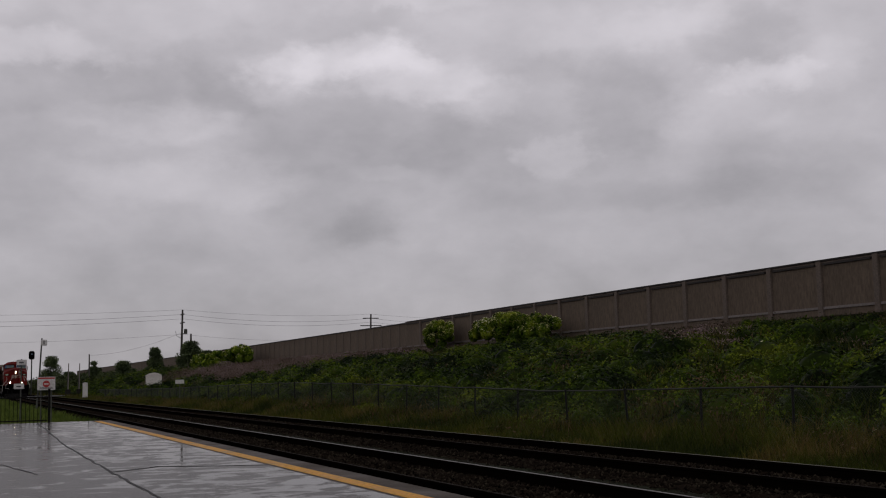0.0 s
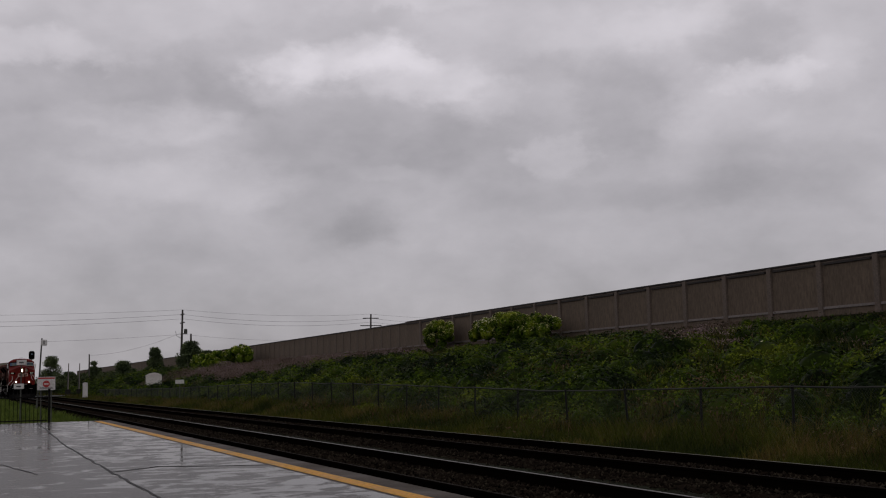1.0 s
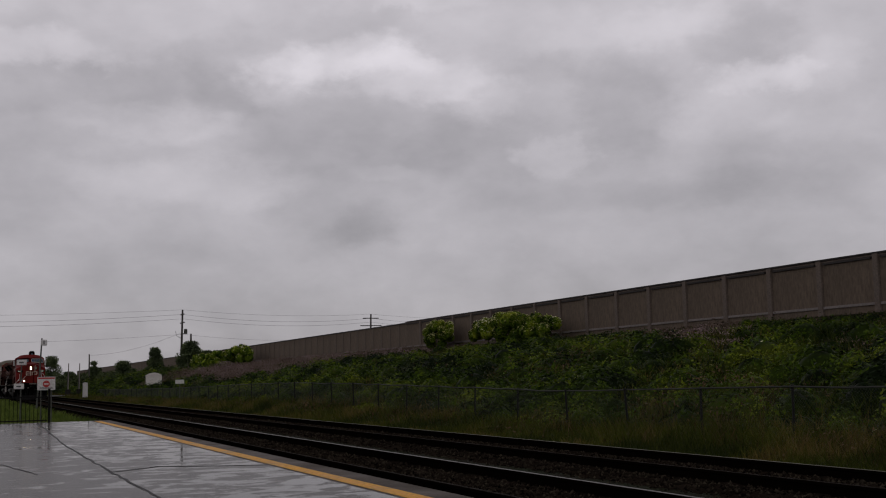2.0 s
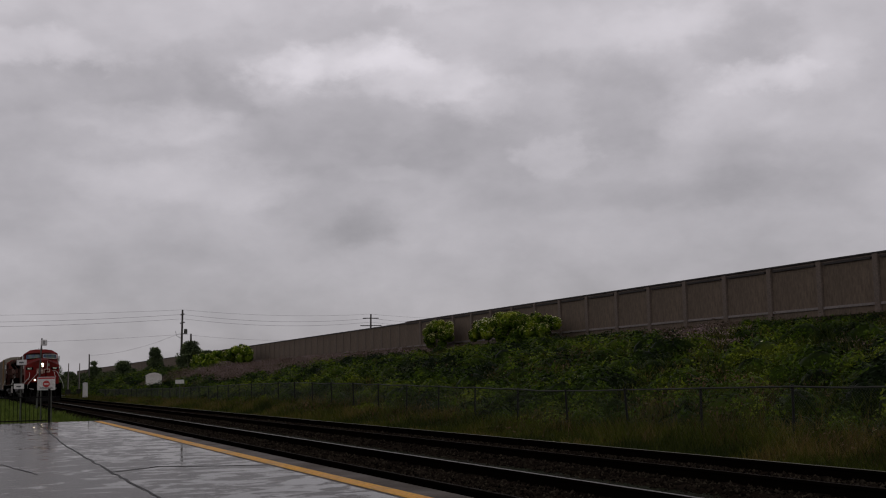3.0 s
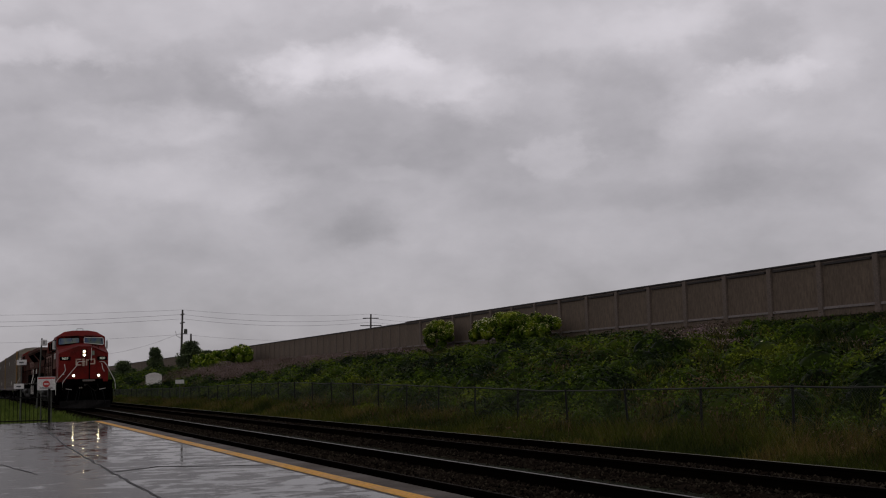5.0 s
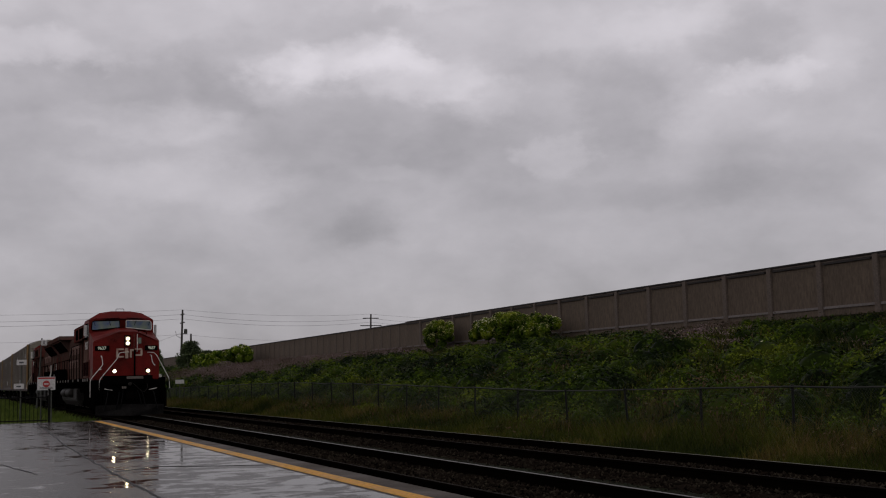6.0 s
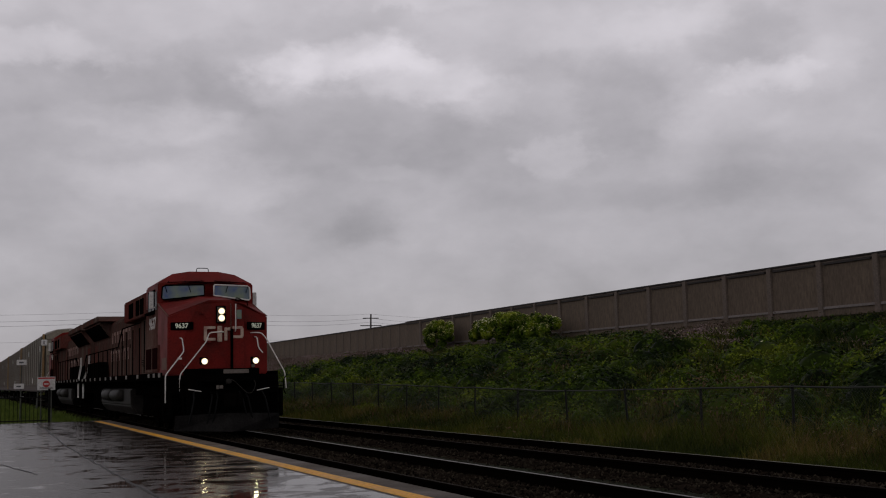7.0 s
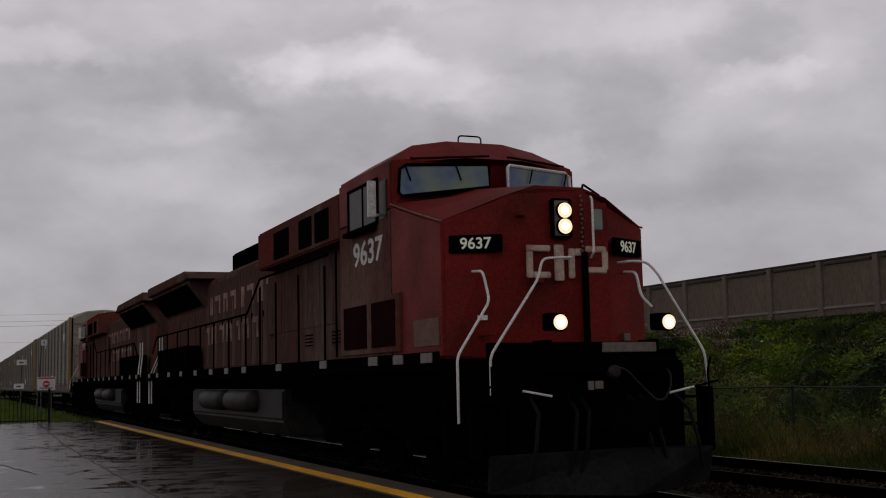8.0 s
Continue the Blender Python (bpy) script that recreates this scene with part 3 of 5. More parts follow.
WHEELS = []          # (wheelset, radius, +1 or -1)


def facet(x0, y0, x1, y1):
    """Pose on an upright facet seen from ahead: local x along it, local z up, local -y outwards."""
    return pose(x0, y0, 0, 0, 0, math.degrees(math.atan2(y1 - y0, x1 - x0)))


def wheelset_mesh(r):
    s = Shape()
    for side in (-1, 1):
        c = side * 0.755
        s.lathe((c, 0, 0), (side, 0, 0), [(-0.07, r * 0.30), (-0.07, r * 0.82), (-0.075, r + 0.025), (-0.045, r + 0.025), (-0.04, r), (0.065, r - 0.006),
                                          (0.065, r * 0.84), (0.02, r * 0.78), (0.01, r * 0.36), (0.07, r * 0.28), (0.07, 0.09)], 24)
    s.tube([(-0.9, 0, 0), (0.9, 0, 0)], 0.085, 10)
    for side in (-1, 1):
        for k in range(6):
            a = k * math.pi / 3
            s.box(side * 0.80 - 0.02, side * 0.80 + 0.02, math.cos(a) * 0.16 - 0.02, math.cos(a) * 0.16 + 0.02, math.sin(a) * 0.16 - 0.02, math.sin(a) * 0.16 + 0.02)
    return s


def build_locomotive():
    loco = tagged(new("diesel_locomotive"), "dirty dark red diesel freight locomotive with white front handrails, moving", "locomotive", "locomotives")
    R, G, B = M["red"], M["grime"], M["black"]

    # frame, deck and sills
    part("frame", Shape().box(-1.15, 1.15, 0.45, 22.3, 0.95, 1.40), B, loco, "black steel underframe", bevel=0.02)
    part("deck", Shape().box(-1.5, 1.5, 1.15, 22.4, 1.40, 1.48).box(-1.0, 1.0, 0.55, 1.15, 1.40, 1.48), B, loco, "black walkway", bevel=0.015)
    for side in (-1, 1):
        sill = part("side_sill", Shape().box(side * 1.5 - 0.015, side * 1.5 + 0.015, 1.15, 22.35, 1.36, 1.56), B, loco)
        me = Shape().box(-0.006, 0.006, -0.17, 0.17, -0.055, 0.055).mesh("reflector", M["reflector"], 0.004)
        for y in (1.45, 2.35, 3.25, 5.4, 7.9, 10.4, 11.9, 13.4, 15.1, 16.9, 18.6, 20.4, 21.8):
            part("reflector", me, None, sill, at=Matrix.Translation((side * 1.521, y, 1.495)))

    # nose: front outline swept back at the corners, lofted up to the windscreen
    def outline(lift, y_mid, y_side, base):
        return [(-HALF, y_side, base), (-0.62, y_mid, base), (0.62, y_mid, base), (HALF, y_side, base), (HALF, y_side, 3.02 + lift),
                (0.62, y_mid, 3.30 + lift * 0.62), (0.30, y_mid, 3.41 + lift * 0.6), (-0.30, y_mid, 3.41 + lift * 0.6), (-0.62, y_mid, 3.30 + lift * 0.62), (-HALF, y_side, 3.02 + lift)]
    part("nose", loft([outline(0, 1.08, 1.45, 1.48), outline(0.20, 2.0, 2.25, 1.48), outline(0.44, 3.12, 3.12, 1.48)]), R, loco, "red wide nose", bevel=0.035)
    for side in (-1, 1):
        part("worn_edge", Shape().tube([(side * 1.305, 1.45, 3.02), (side * 1.305, 2.25, 3.22), (side * 1.305, 3.12, 3.455)], 0.013, 6), M["patch"], loco, "chipped pale paint along the nose edge")
    # cab
    roof = [(-HALF, 4.02), (-0.86, 4.30), (-0.40, 4.37), (0.40, 4.37), (0.86, 4.30), (HALF, 4.02)]
    lower = Shape().prism([(-HALF, 3.115), (HALF, 3.115), (HALF, 5.25), (-HALF, 5.25)], 1.48, 3.40, "z")
    part("cab_body", lower, M["cabside"], loco, "faded red cab side", bevel=0.02)
    n = len(roof)
    def brow(x):
        return 3.10 - (1 - abs(x) / HALF) * 0.42
    upper = loft([[(-HALF, 3.10, 3.38), *[(x, brow(x), min(z, 4.03)) for x, z in roof], (HALF, 3.10, 3.38), (0, 2.68, 3.38)],
                  [(-HALF, 3.60, 3.38), *[(x, brow(x) + 0.10 + (z - 3.97) * 1.2, z) for x, z in roof], (HALF, 3.60, 3.38), (0, 3.60, 3.38)],
                  [(-HALF, 5.25, 3.38), *[(x, 5.25, z) for x, z in roof], (HALF, 5.25, 3.38), (0, 5.25, 3.38)]])
    part("cab_roof", upper, R, loco, "red cab top with angled windscreen wall", bevel=0.03)
    visor = Shape()
    for side in (-1, 1):
        a, b = Vector((side * 0.14, 2.64, 4.04)), Vector((side * 1.08, 2.95, 4.02))
        visor.tube([a, b], 0.014, 6)
        for t in (0.05, 0.5, 0.95):
            p = a.lerp(b, t)
            visor.tube([p, p + Vector((0, 0.14, 0.03))], 0.014, 5)
    part("roof_rain_rail", visor, M["dark_red"], loco, "thin dark rail over the windscreens")
    part("roof_hoop", arc_pipe([(-0.19, 3.5, 4.34), (-0.19, 3.5, 4.475), (0.14, 3.5, 4.475), (0.14, 3.5, 4.34)], 0.011), B, loco, "dark roof hoop")
    # windscreens on the two angled facets
    for side, trim in ((-1, M["black"]), (1, M["steelrail"])):
        at = facet(0, 2.655, side * HALF, 3.085) if side > 0 else facet(-HALF, 3.085, 0, 2.655)
        length = math.hypot(HALF, 0.43)
        def q(u):
            return u if side > 0 else length - u
        inner, outer = 0.13, length - 0.10
        low_in, low_out, top = 3.65, 3.55, 3.945
        pts = [(inner, low_in), (outer - 0.05, low_out), (outer, low_out + 0.05), (outer - 0.02, top - 0.05), (outer - 0.10, top), (inner + 0.03, top), (inner, top - 0.03)]
        pts = [(q(u), z) for u, z in pts]
        pane = part("windscreen", Shape().prism(pts, -0.016, 0.02), M["glass"], loco, "tinted windscreen pane with painted blue-green reflections", at=at)
        frame_pts = [(u, -0.02, z) for u, z in pts]
        part("windscreen_frame", Shape().tube(frame_pts + frame_pts[:2], 0.022, 6), trim, pane, "pale rubber frame" if side > 0 else "black rubber frame")
        for u in (0.40, 0.86):
            part("wiper", Shape().tube([(q(u * length), -0.045, top - 0.02), (q(u * length - 0.06), -0.045, 3.74)], 0.010, 5), B, pane)
    # cab side windows, mirror, armrest
    for side in (-1, 1):
        x = side * (HALF + 0.004)
        win = part("side_window", Shape().box(x - 0.012, x + 0.012, 3.62, 4.75, 3.30, 3.83), M["dark_glass"], loco, "dark side window", bevel=0.01)
        part("window_frame", Shape().box(x - 0.018, x + 0.018, 4.72, 4.80, 3.26, 3.87).box(x - 0.018, x + 0.018, 3.56, 3.62, 3.26, 3.87).box(x - 0.018, x + 0.018, 3.62, 4.72, 3.83, 3.87)
             .box(x - 0.018, x + 0.018, 3.62, 4.72, 3.26, 3.30).box(x - 0.018, x + 0.018, 4.12, 4.17, 3.30, 3.83), B, win)
        part("quarter_window", Shape().box(x - 0.012, x + 0.012, 3.22, 3.48, 3.30, 3.80), M["dark_glass"], loco, "", bevel=0.01)
        mirror = part("wing_mirror", Shape().box(side * 1.44 - 0.055, side * 1.44 + 0.055, 3.42, 3.47, 3.33, 3.80).box(side * 1.36 - 0.06, side * 1.36 + 0.06, 3.52, 3.56, 3.36, 3.39), M["white"], loco,
                      "white wind deflector panel", bevel=0.008)
        part("armrest", Shape().box(side * 1.32, side * 1.44, 3.6, 4.7, 3.20, 3.26), B, loco, bevel=0.01)
        digits("side_number", "9637", 0.44, pose(side * (HALF + 0.006), 4.0, 2.93, 0, 0, 90 * side) @ Matrix.Diagonal((1.35, 1, 1, 1)), M["digits"], loco, label="white painted number")
        # dark louvred cabinet under the window
        x = side * HALF
        cabinet = part("louvre_panel", Shape().box(x - 0.03, x + 0.012, 2.75, 5.15, 1.60, 2.32), M["cabside"], loco, bevel=0.01)
        for y0, y1 in ((2.92, 3.78), (4.0, 4.95)):
            part("louvre", Shape().box(x - 0.045, x + 0.045, y0, y1, 1.68, 2.25), M["dark_red"], cabinet, "dark louvred opening")
        part("patch", Shape().box(x - 0.01, x + 0.008, 1.56, 2.35, 1.64, 1.95), M["patch"], loco, "pale scuffed patch")
        # grab rail at the cab
        part("side_grab_rail", Shape().tube([(x * 1.03, 5.3, 1.6), (x * 1.03, 5.3, 3.1)], 0.016, 6), B, loco)

    # electrical cabinet behind the cab, with a wide top box
    part("rear_cabinet", Shape().box(-1.02, 1.02, 5.25, 10.2, 1.48, 3.40), G, loco, "grimy red equipment cabinet", bevel=0.03)
    part("blower_box", Shape().prism([(-HALF, 3.26), (HALF, 3.26), (HALF, 3.92), (0.95, 4.04), (-0.95, 4.04), (-HALF, 3.92)], 5.25, 10.15), M["cabside"], loco, "grimy upper air intake box", bevel=0.025)
    for side in (-1, 1):
        x = side * HALF
        for y0, y1 in ((5.75, 6.45), (6.65, 7.35), (8.0, 8.95)):
            part("air_intake", Shape().box(x - 0.02, x + 0.02, y0, y1, 3.34, 3.80), M["grille"], loco, "black intake screen", bevel=0.01)
        for y in (6.05, 7.55):
            lv = part("cabinet_louvre", Shape().box(side * 1.02 - 0.01, side * 1.02 + 0.006, y, y + 0.55, 1.80, 2.05), M["grime"], loco)
            for k in range(4):
                part("slat", Shape().box(side * 1.02, side * 1.02 + side * 0.02, y + 0.04, y + 0.5, 1.83 + k * 0.055, 1.85 + k * 0.055), M["grille"], lv)
        for y in (5.9, 7.2, 8.5, 9.6):
            part("cabinet_door", Shape().box(side * 1.02 - 0.012, side * 1.02 + 0.012, y, y + 0.95, 2.12, 3.18), G, loco, bevel=0.01)

    # long hood
    part("hood", Shape().prism([(-0.96, 1.48), (0.96, 1.48), (0.96, 3.58), (0.72, 3.74), (-0.72, 3.74), (-0.96, 3.58)], 10.1, 16.7), G, loco, "grimy red engine hood", bevel=0.03)
    part("exhaust_stack", Shape().box(-0.62, 0.62, 13.2, 15.5, 3.70, 4.15), B, loco, "sooty exhaust housing", bevel=0.04)
    for side in (-1, 1):
        x = side * 0.96
        door = Shape().box(-0.014, 0.014, 0.02, 0.88, 1.62, 3.50).mesh("hood_door", G, 0.008)
        latch = Shape().box(-0.03, 0.03, 0.80, 0.86, 2.5, 2.62).mesh("latch", M["grille"], 0.006)
        for k in range(7):
            d = part("hood_door", door, None, loco, at=Matrix.Translation((x, 10.3 + k * 0.92, 0)))
            part("latch", latch, None, d)
        # company lettering, as plain bars
        for row, (first, letters, z) in enumerate(((10.35, 8, 2.80), (11.55, 7, 2.14))):
            for k in range(letters):
                y, w = first + k * 0.79, (0.52, 0.46, 0.54, 0.30)[(k + row) % 4]
                bar = Shape().box(x - 0.004, x + side * 0.020, y, y + 0.13, z, z + 0.40).box(x - 0.004, x + side * 0.020, y + 0.13, y + w, z + 0.29, z + 0.40)
                if k % 2:
                    bar.box(x - 0.004, x + side * 0.020, y + w - 0.13, y + w, z, z + 0.29)
                part("lettering_bar", bar, M["faded"], loco, "faded cream lettering bar")

    # radiator section with overhanging wings
    part("radiator_cab", Shape().prism([(-0.98, 1.48), (0.98, 1.48), (0.98, 3.05), (1.40, 3.60), (1.40, 3.66), (-1.40, 3.66), (-1.40, 3.60), (-0.98, 3.05)], 16.6, 22.2), G, loco, "red radiator compartment", bevel=0.025)
    wing = [(16.2, 3.66), (16.9, 3.88), (22.5, 3.90), (22.6, 3.66)]
    part("radiator_wing", Shape().prism(wing, -1.47, 1.47, "x"), G, loco, "overhanging radiator roof", bevel=0.02)
    for side in (-1, 1):
        for k in range(5):
            y = 16.9 + k * 1.05
            part("radiator_grille", Shape().add([(side * 1.00, y, 3.10), (side * 1.00, y + 0.92, 3.10), (side * 1.38, y + 0.92, 3.59), (side * 1.38, y, 3.59),
                                                 (side * 1.04, y, 3.08), (side * 1.04, y + 0.92, 3.08), (side * 1.42, y + 0.92, 3.57), (side * 1.42, y, 3.57)],
                                                [(0, 1, 2, 3), (7, 6, 5, 4), (0, 4, 5, 1), (1, 5, 6, 2), (2, 6, 7, 3), (3, 7, 4, 0)]), M["grille"], loco, "black radiator grille")
            part("radiator_door", Shape().box(side * 0.98 - 0.012, side * 0.98 + 0.012, y, y + 0.9, 1.62, 2.90), G if k < 4 else M["cabside"], loco, bevel=0.008)
    part("rear_light", Shape().lathe((0, 22.2, 3.3), (0, 1, 0), [(0, 0.10), (0.05, 0.10)], 12), M["tankgrey"], loco)

    # walkway handrails
    for side in (-1, 1):
        for y in [10.5 + 1.45 * k for k in range(8)] + [5.5, 6.9, 8.3, 9.4]:
            part("stanchion", Shape().tube([(side * 1.46, y, 1.48), (side * 1.46, y, 2.48 if y > 10 else 2.9)], 0.018, 6), B, loco)
        part("handrail", arc_pipe([(side * 1.46, 5.35, 3.05), (side * 1.46, 9.4, 3.05), (side * 1.46, 10.4, 2.50), (side * 1.46, 20.9, 2.50), (side * 1.46, 21.6, 2.1)], 0.02), B, loco, "dark walkway handrail")
        for dy in (0, 0.45):
            part("rear_handrail", arc_pipe([(side * 1.47, 21.7 + dy, 0.75), (side * 1.47, 21.7 + dy, 1.45), (side * 1.30, 21.0 + dy, 2.1), (side * 1.30, 21.0 + dy, 2.5)], 0.017), M["steelrail"], loco, "white step handrail")
        for k in range(6):
            part("walkway_box", Shape().box(side * 1.08, side * 1.40, 16.9 + k * 0.72, 17.35 + k * 0.72, 1.48, 2.15), M["grille"], loco, bevel=0.01)

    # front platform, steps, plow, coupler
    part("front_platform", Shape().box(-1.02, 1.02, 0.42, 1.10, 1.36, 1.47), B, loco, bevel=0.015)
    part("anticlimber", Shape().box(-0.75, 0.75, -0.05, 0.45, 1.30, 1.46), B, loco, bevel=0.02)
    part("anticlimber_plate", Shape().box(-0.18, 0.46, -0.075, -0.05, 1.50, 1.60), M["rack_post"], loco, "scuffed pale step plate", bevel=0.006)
    # added strip, black in place of the shade at the nose foot
    part("nose_foot_shade", Shape().box(-0.98, 0.98, 0.98, 1.07, 1.47, 1.64), B, loco, "added black strip for the shade at the foot of the nose", bevel=0.01)
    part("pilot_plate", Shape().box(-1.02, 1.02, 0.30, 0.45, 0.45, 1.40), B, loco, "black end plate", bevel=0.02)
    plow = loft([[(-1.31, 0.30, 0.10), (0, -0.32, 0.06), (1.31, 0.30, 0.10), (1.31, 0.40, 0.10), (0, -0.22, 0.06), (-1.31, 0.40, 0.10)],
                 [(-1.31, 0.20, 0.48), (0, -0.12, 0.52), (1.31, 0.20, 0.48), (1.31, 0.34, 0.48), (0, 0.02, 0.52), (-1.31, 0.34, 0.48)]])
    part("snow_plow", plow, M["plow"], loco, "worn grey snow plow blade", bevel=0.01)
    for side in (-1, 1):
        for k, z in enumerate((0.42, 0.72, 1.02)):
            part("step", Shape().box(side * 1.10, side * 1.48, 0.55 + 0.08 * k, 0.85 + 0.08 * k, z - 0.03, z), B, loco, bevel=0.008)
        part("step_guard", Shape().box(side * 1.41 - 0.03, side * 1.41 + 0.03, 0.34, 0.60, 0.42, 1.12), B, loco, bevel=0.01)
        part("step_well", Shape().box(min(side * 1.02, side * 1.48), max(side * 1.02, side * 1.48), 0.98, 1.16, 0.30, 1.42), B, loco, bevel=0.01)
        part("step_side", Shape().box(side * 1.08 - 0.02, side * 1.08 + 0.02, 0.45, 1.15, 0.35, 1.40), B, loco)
        part("uncoupling_lever", arc_pipe([(side * 1.40, 0.20, 1.18), (side * 1.02, 0.12, 1.12), (side * 0.35, 0.10, 1.0)], 0.012), B, loco)
        part("lever_grip", Shape().tube([(side * 1.02, 0.10, 1.125), (side * 0.70, 0.09, 1.065)], 0.013, 6), M["steelrail"], loco, "pale lever grip")
        for k, dx in enumerate((0.28, 0.42, 0.86)):
            hose = [(side * dx, 0.25, 1.05), (side * (dx + 0.03), 0.02, 0.90), (side * (dx + 0.10), -0.04, 0.55), (side * (dx + 0.16), 0.0, 0.28)]
            part("air_hose", Shape().tube(hose, 0.022, 6), M["rubber"], loco)
    cpl = Shape().box(-0.13, 0.13, -0.30, 0.40, 0.72, 0.98).box(-0.22, 0.06, -0.58, -0.26, 0.68, 1.02).box(0.06, 0.22, -0.50, -0.26, 0.70, 1.00)
    part("coupler", cpl, M["grille"], loco, "dark knuckle coupler", bevel=0.03)
    part("coupler_tag", Shape().box(-0.36, -0.30, -0.07, -0.05, 1.12, 1.21).box(-0.28, -0.19, -0.07, -0.05, 1.13, 1.21), M["reflector"], loco, "pale tag plates")
    part("jumper_cable", arc_pipe([(-0.10, -0.02, 1.36), (0.07, -0.08, 1.33), (0.28, -0.09, 1.12), (0.42, -0.09, 1.00), (0.52, -0.09, 1.00), (0.61, -0.08, 1.12), (0.63, -0.06, 1.28), (0.52, 0.0, 1.40)], 0.011), M["tankgrey"], loco, "thin looped jumper cable")
    part("jumper_socket", Shape().lathe((-0.05, 0.0, 1.30), (0, -1, 0), [(0, 0.07), (0.08, 0.07), (0.10, 0.05)], 10), M["tankgrey"], loco)

    # ditch lights and headlight
    for side in (-1, 1):
        x = side * 0.645
        can = Shape().box(x - 0.085, x + 0.085, 0.02, 0.20, 1.73, 1.91).lathe((x, 0.02, 1.81), (0, -1, 0), [(0, 0.098), (0.06, 0.098), (0.06, 0.085)], 18)
        housing = part("ditch_light", can, B, loco, "black ditch light housing", bevel=0.01)
        part("lens", Shape().lathe((x, -0.035, 1.81), (0, -1, 0), [(0, 0.048), (0.02, 0.048), (0.035, 0.034), (0.04, 0.01)], 18), M["lamp"], housing, "glowing lamp lens")
        part("lamp_reflector", Shape().lathe((x, -0.04, 1.81), (0, -1, 0), [(0, 0.078), (0.012, 0.078)], 18), M["lamp_rim"], housing, "warm lit reflector")
        part("light_bracket", Shape().box(x - 0.05, x + 0.05, 0.25, 0.5, 1.46, 1.64), B, loco)
    head = part("headlight", Shape().box(-0.14, 0.11, 0.99, 1.09, 2.81, 3.26), B, loco, "black twin headlight housing", bevel=0.015)
    part("lamp_plate", Shape().box(-0.125, 0.05, 0.978, 0.992, 2.83, 3.23), M["rack_post"], head, "dull beige lamp plate", bevel=0.02)
    for z in (3.115, 2.935):
        part("lens_rim", Shape().lathe((-0.015, 0.99, z), (0, -1, 0), [(0, 0.098), (0.045, 0.098), (0.045, 0.080)], 18), B, head)
        part("lens", Shape().lathe((-0.015, 0.96, z), (0, -1, 0), [(0, 0.048), (0.02, 0.048), (0.035, 0.034), (0.04, 0.01)], 18), M["lamp"], head, "glowing lamp lens")
        part("lamp_reflector", Shape().lathe((-0.015, 0.948, z), (0, -1, 0), [(0, 0.086), (0.012, 0.086)], 18), M["lamp_rim"], head, "warm lit reflector")

    # number boards on the swept corners
    for side in (-1, 1):
        at = facet(0.62, 1.08, HALF, 1.45) if side > 0 else facet(-HALF, 1.45, -0.62, 1.08)
        board = part("number_board", Shape().box(0.08, 0.68, -0.03, 0.02, 2.65, 2.85), B, loco, "black lit number board", bevel=0.01, at=at)
        digits("figures", "9637", 0.175, pose(0.38, -0.033, 2.748), M["lit_digits"], board, 0.002, "pale lit figures")
    # nose door, its window and rails
    door = part("nose_door", Shape().box(0.27, 0.60, 1.055, 1.09, 1.60, 3.24), R, loco, bevel=0.012)
    part("door_window", Shape().box(0.40, 0.53, 1.045, 1.06, 2.92, 3.16), M["glass"], door, "", bevel=0.02)
    hinge = Shape()
    for k in range(13):
        hinge.box(0.225 + 0.012 * (k % 2), 0.250 + 0.012 * (k % 2), 1.02, 1.05, 2.66 + k * 0.052, 2.69 + k * 0.052)
    part("door_hinge", hinge, M["patch"], loco, "worn dotted hinge strip")
    part("door_post", Shape().box(0.235, 0.300, 1.00, 1.06, 1.60, 2.66), B, loco, "black post beside the nose door", bevel=0.008)
    part("door_rail", arc_pipe([(0.38, 1.05, 3.30), (0.36, 0.98, 3.26), (0.36, 0.98, 2.65), (0.36, 1.05, 2.60)], 0.015), M["steelrail"], loco, "white grab rail")
    part("top_grab_rail", arc_pipe([(0.45, 1.35, 3.40), (0.45, 1.35, 3.50), (0.80, 1.55, 3.40), (0.80, 1.55, 3.30)], 0.014), B, loco)
    # badge, drawn as plain cream shapes
    y0, y1 = 1.055, 1.085
    part("badge", Shape().box(-0.45, -0.15, y0, y1, 2.66, 2.73).box(-0.45, -0.37, y0, y1, 2.36, 2.66).box(-0.37, -0.15, y0, y1, 2.36, 2.43).box(-0.10, 0.02, y0, y1, 2.33, 2.74)
         .box(0.08, 0.16, y0, y1, 2.36, 2.70).box(0.16, 0.26, y0, y1, 2.62, 2.70), M["cream"], loco, "worn cream badge shapes", bevel=0.01)
    part("badge", Shape().box(0.29, 0.56, 1.035, 1.056, 2.66, 2.73).box(0.50, 0.58, 1.035, 1.056, 2.46, 2.68).box(0.29, 0.56, 1.035, 1.056, 2.42, 2.49), M["cream"], loco, "worn cream badge shapes", bevel=0.01)
    part("nose_step", Shape().box(-0.62, -0.5, 1.0, 1.1, 1.56, 1.60), M["reflector"], loco)
    part("nose_step", Shape().box(0.82, 0.9, 1.15, 1.25, 1.66, 1.74), M["reflector"], loco)
    for x, z in ((-0.95, 1.72), (-0.55, 3.05), (-0.35, 2.3)):
        part("nose_fitting", Shape().box(x, x + 0.09, 1.02, 1.3, z, z + 0.05), R, loco, bevel=0.006)
    # white front handrails
    W = M["steelrail"]
    part("front_handrail", arc_pipe([(-1.49, 0.66, 0.80), (-1.49, 0.66, 1.49), (-0.98, 0.93, 2.09), (-1.02, 1.0, 2.42), (-1.02, 1.28, 2.44)], 0.0155), W, loco, "bent white handrail")
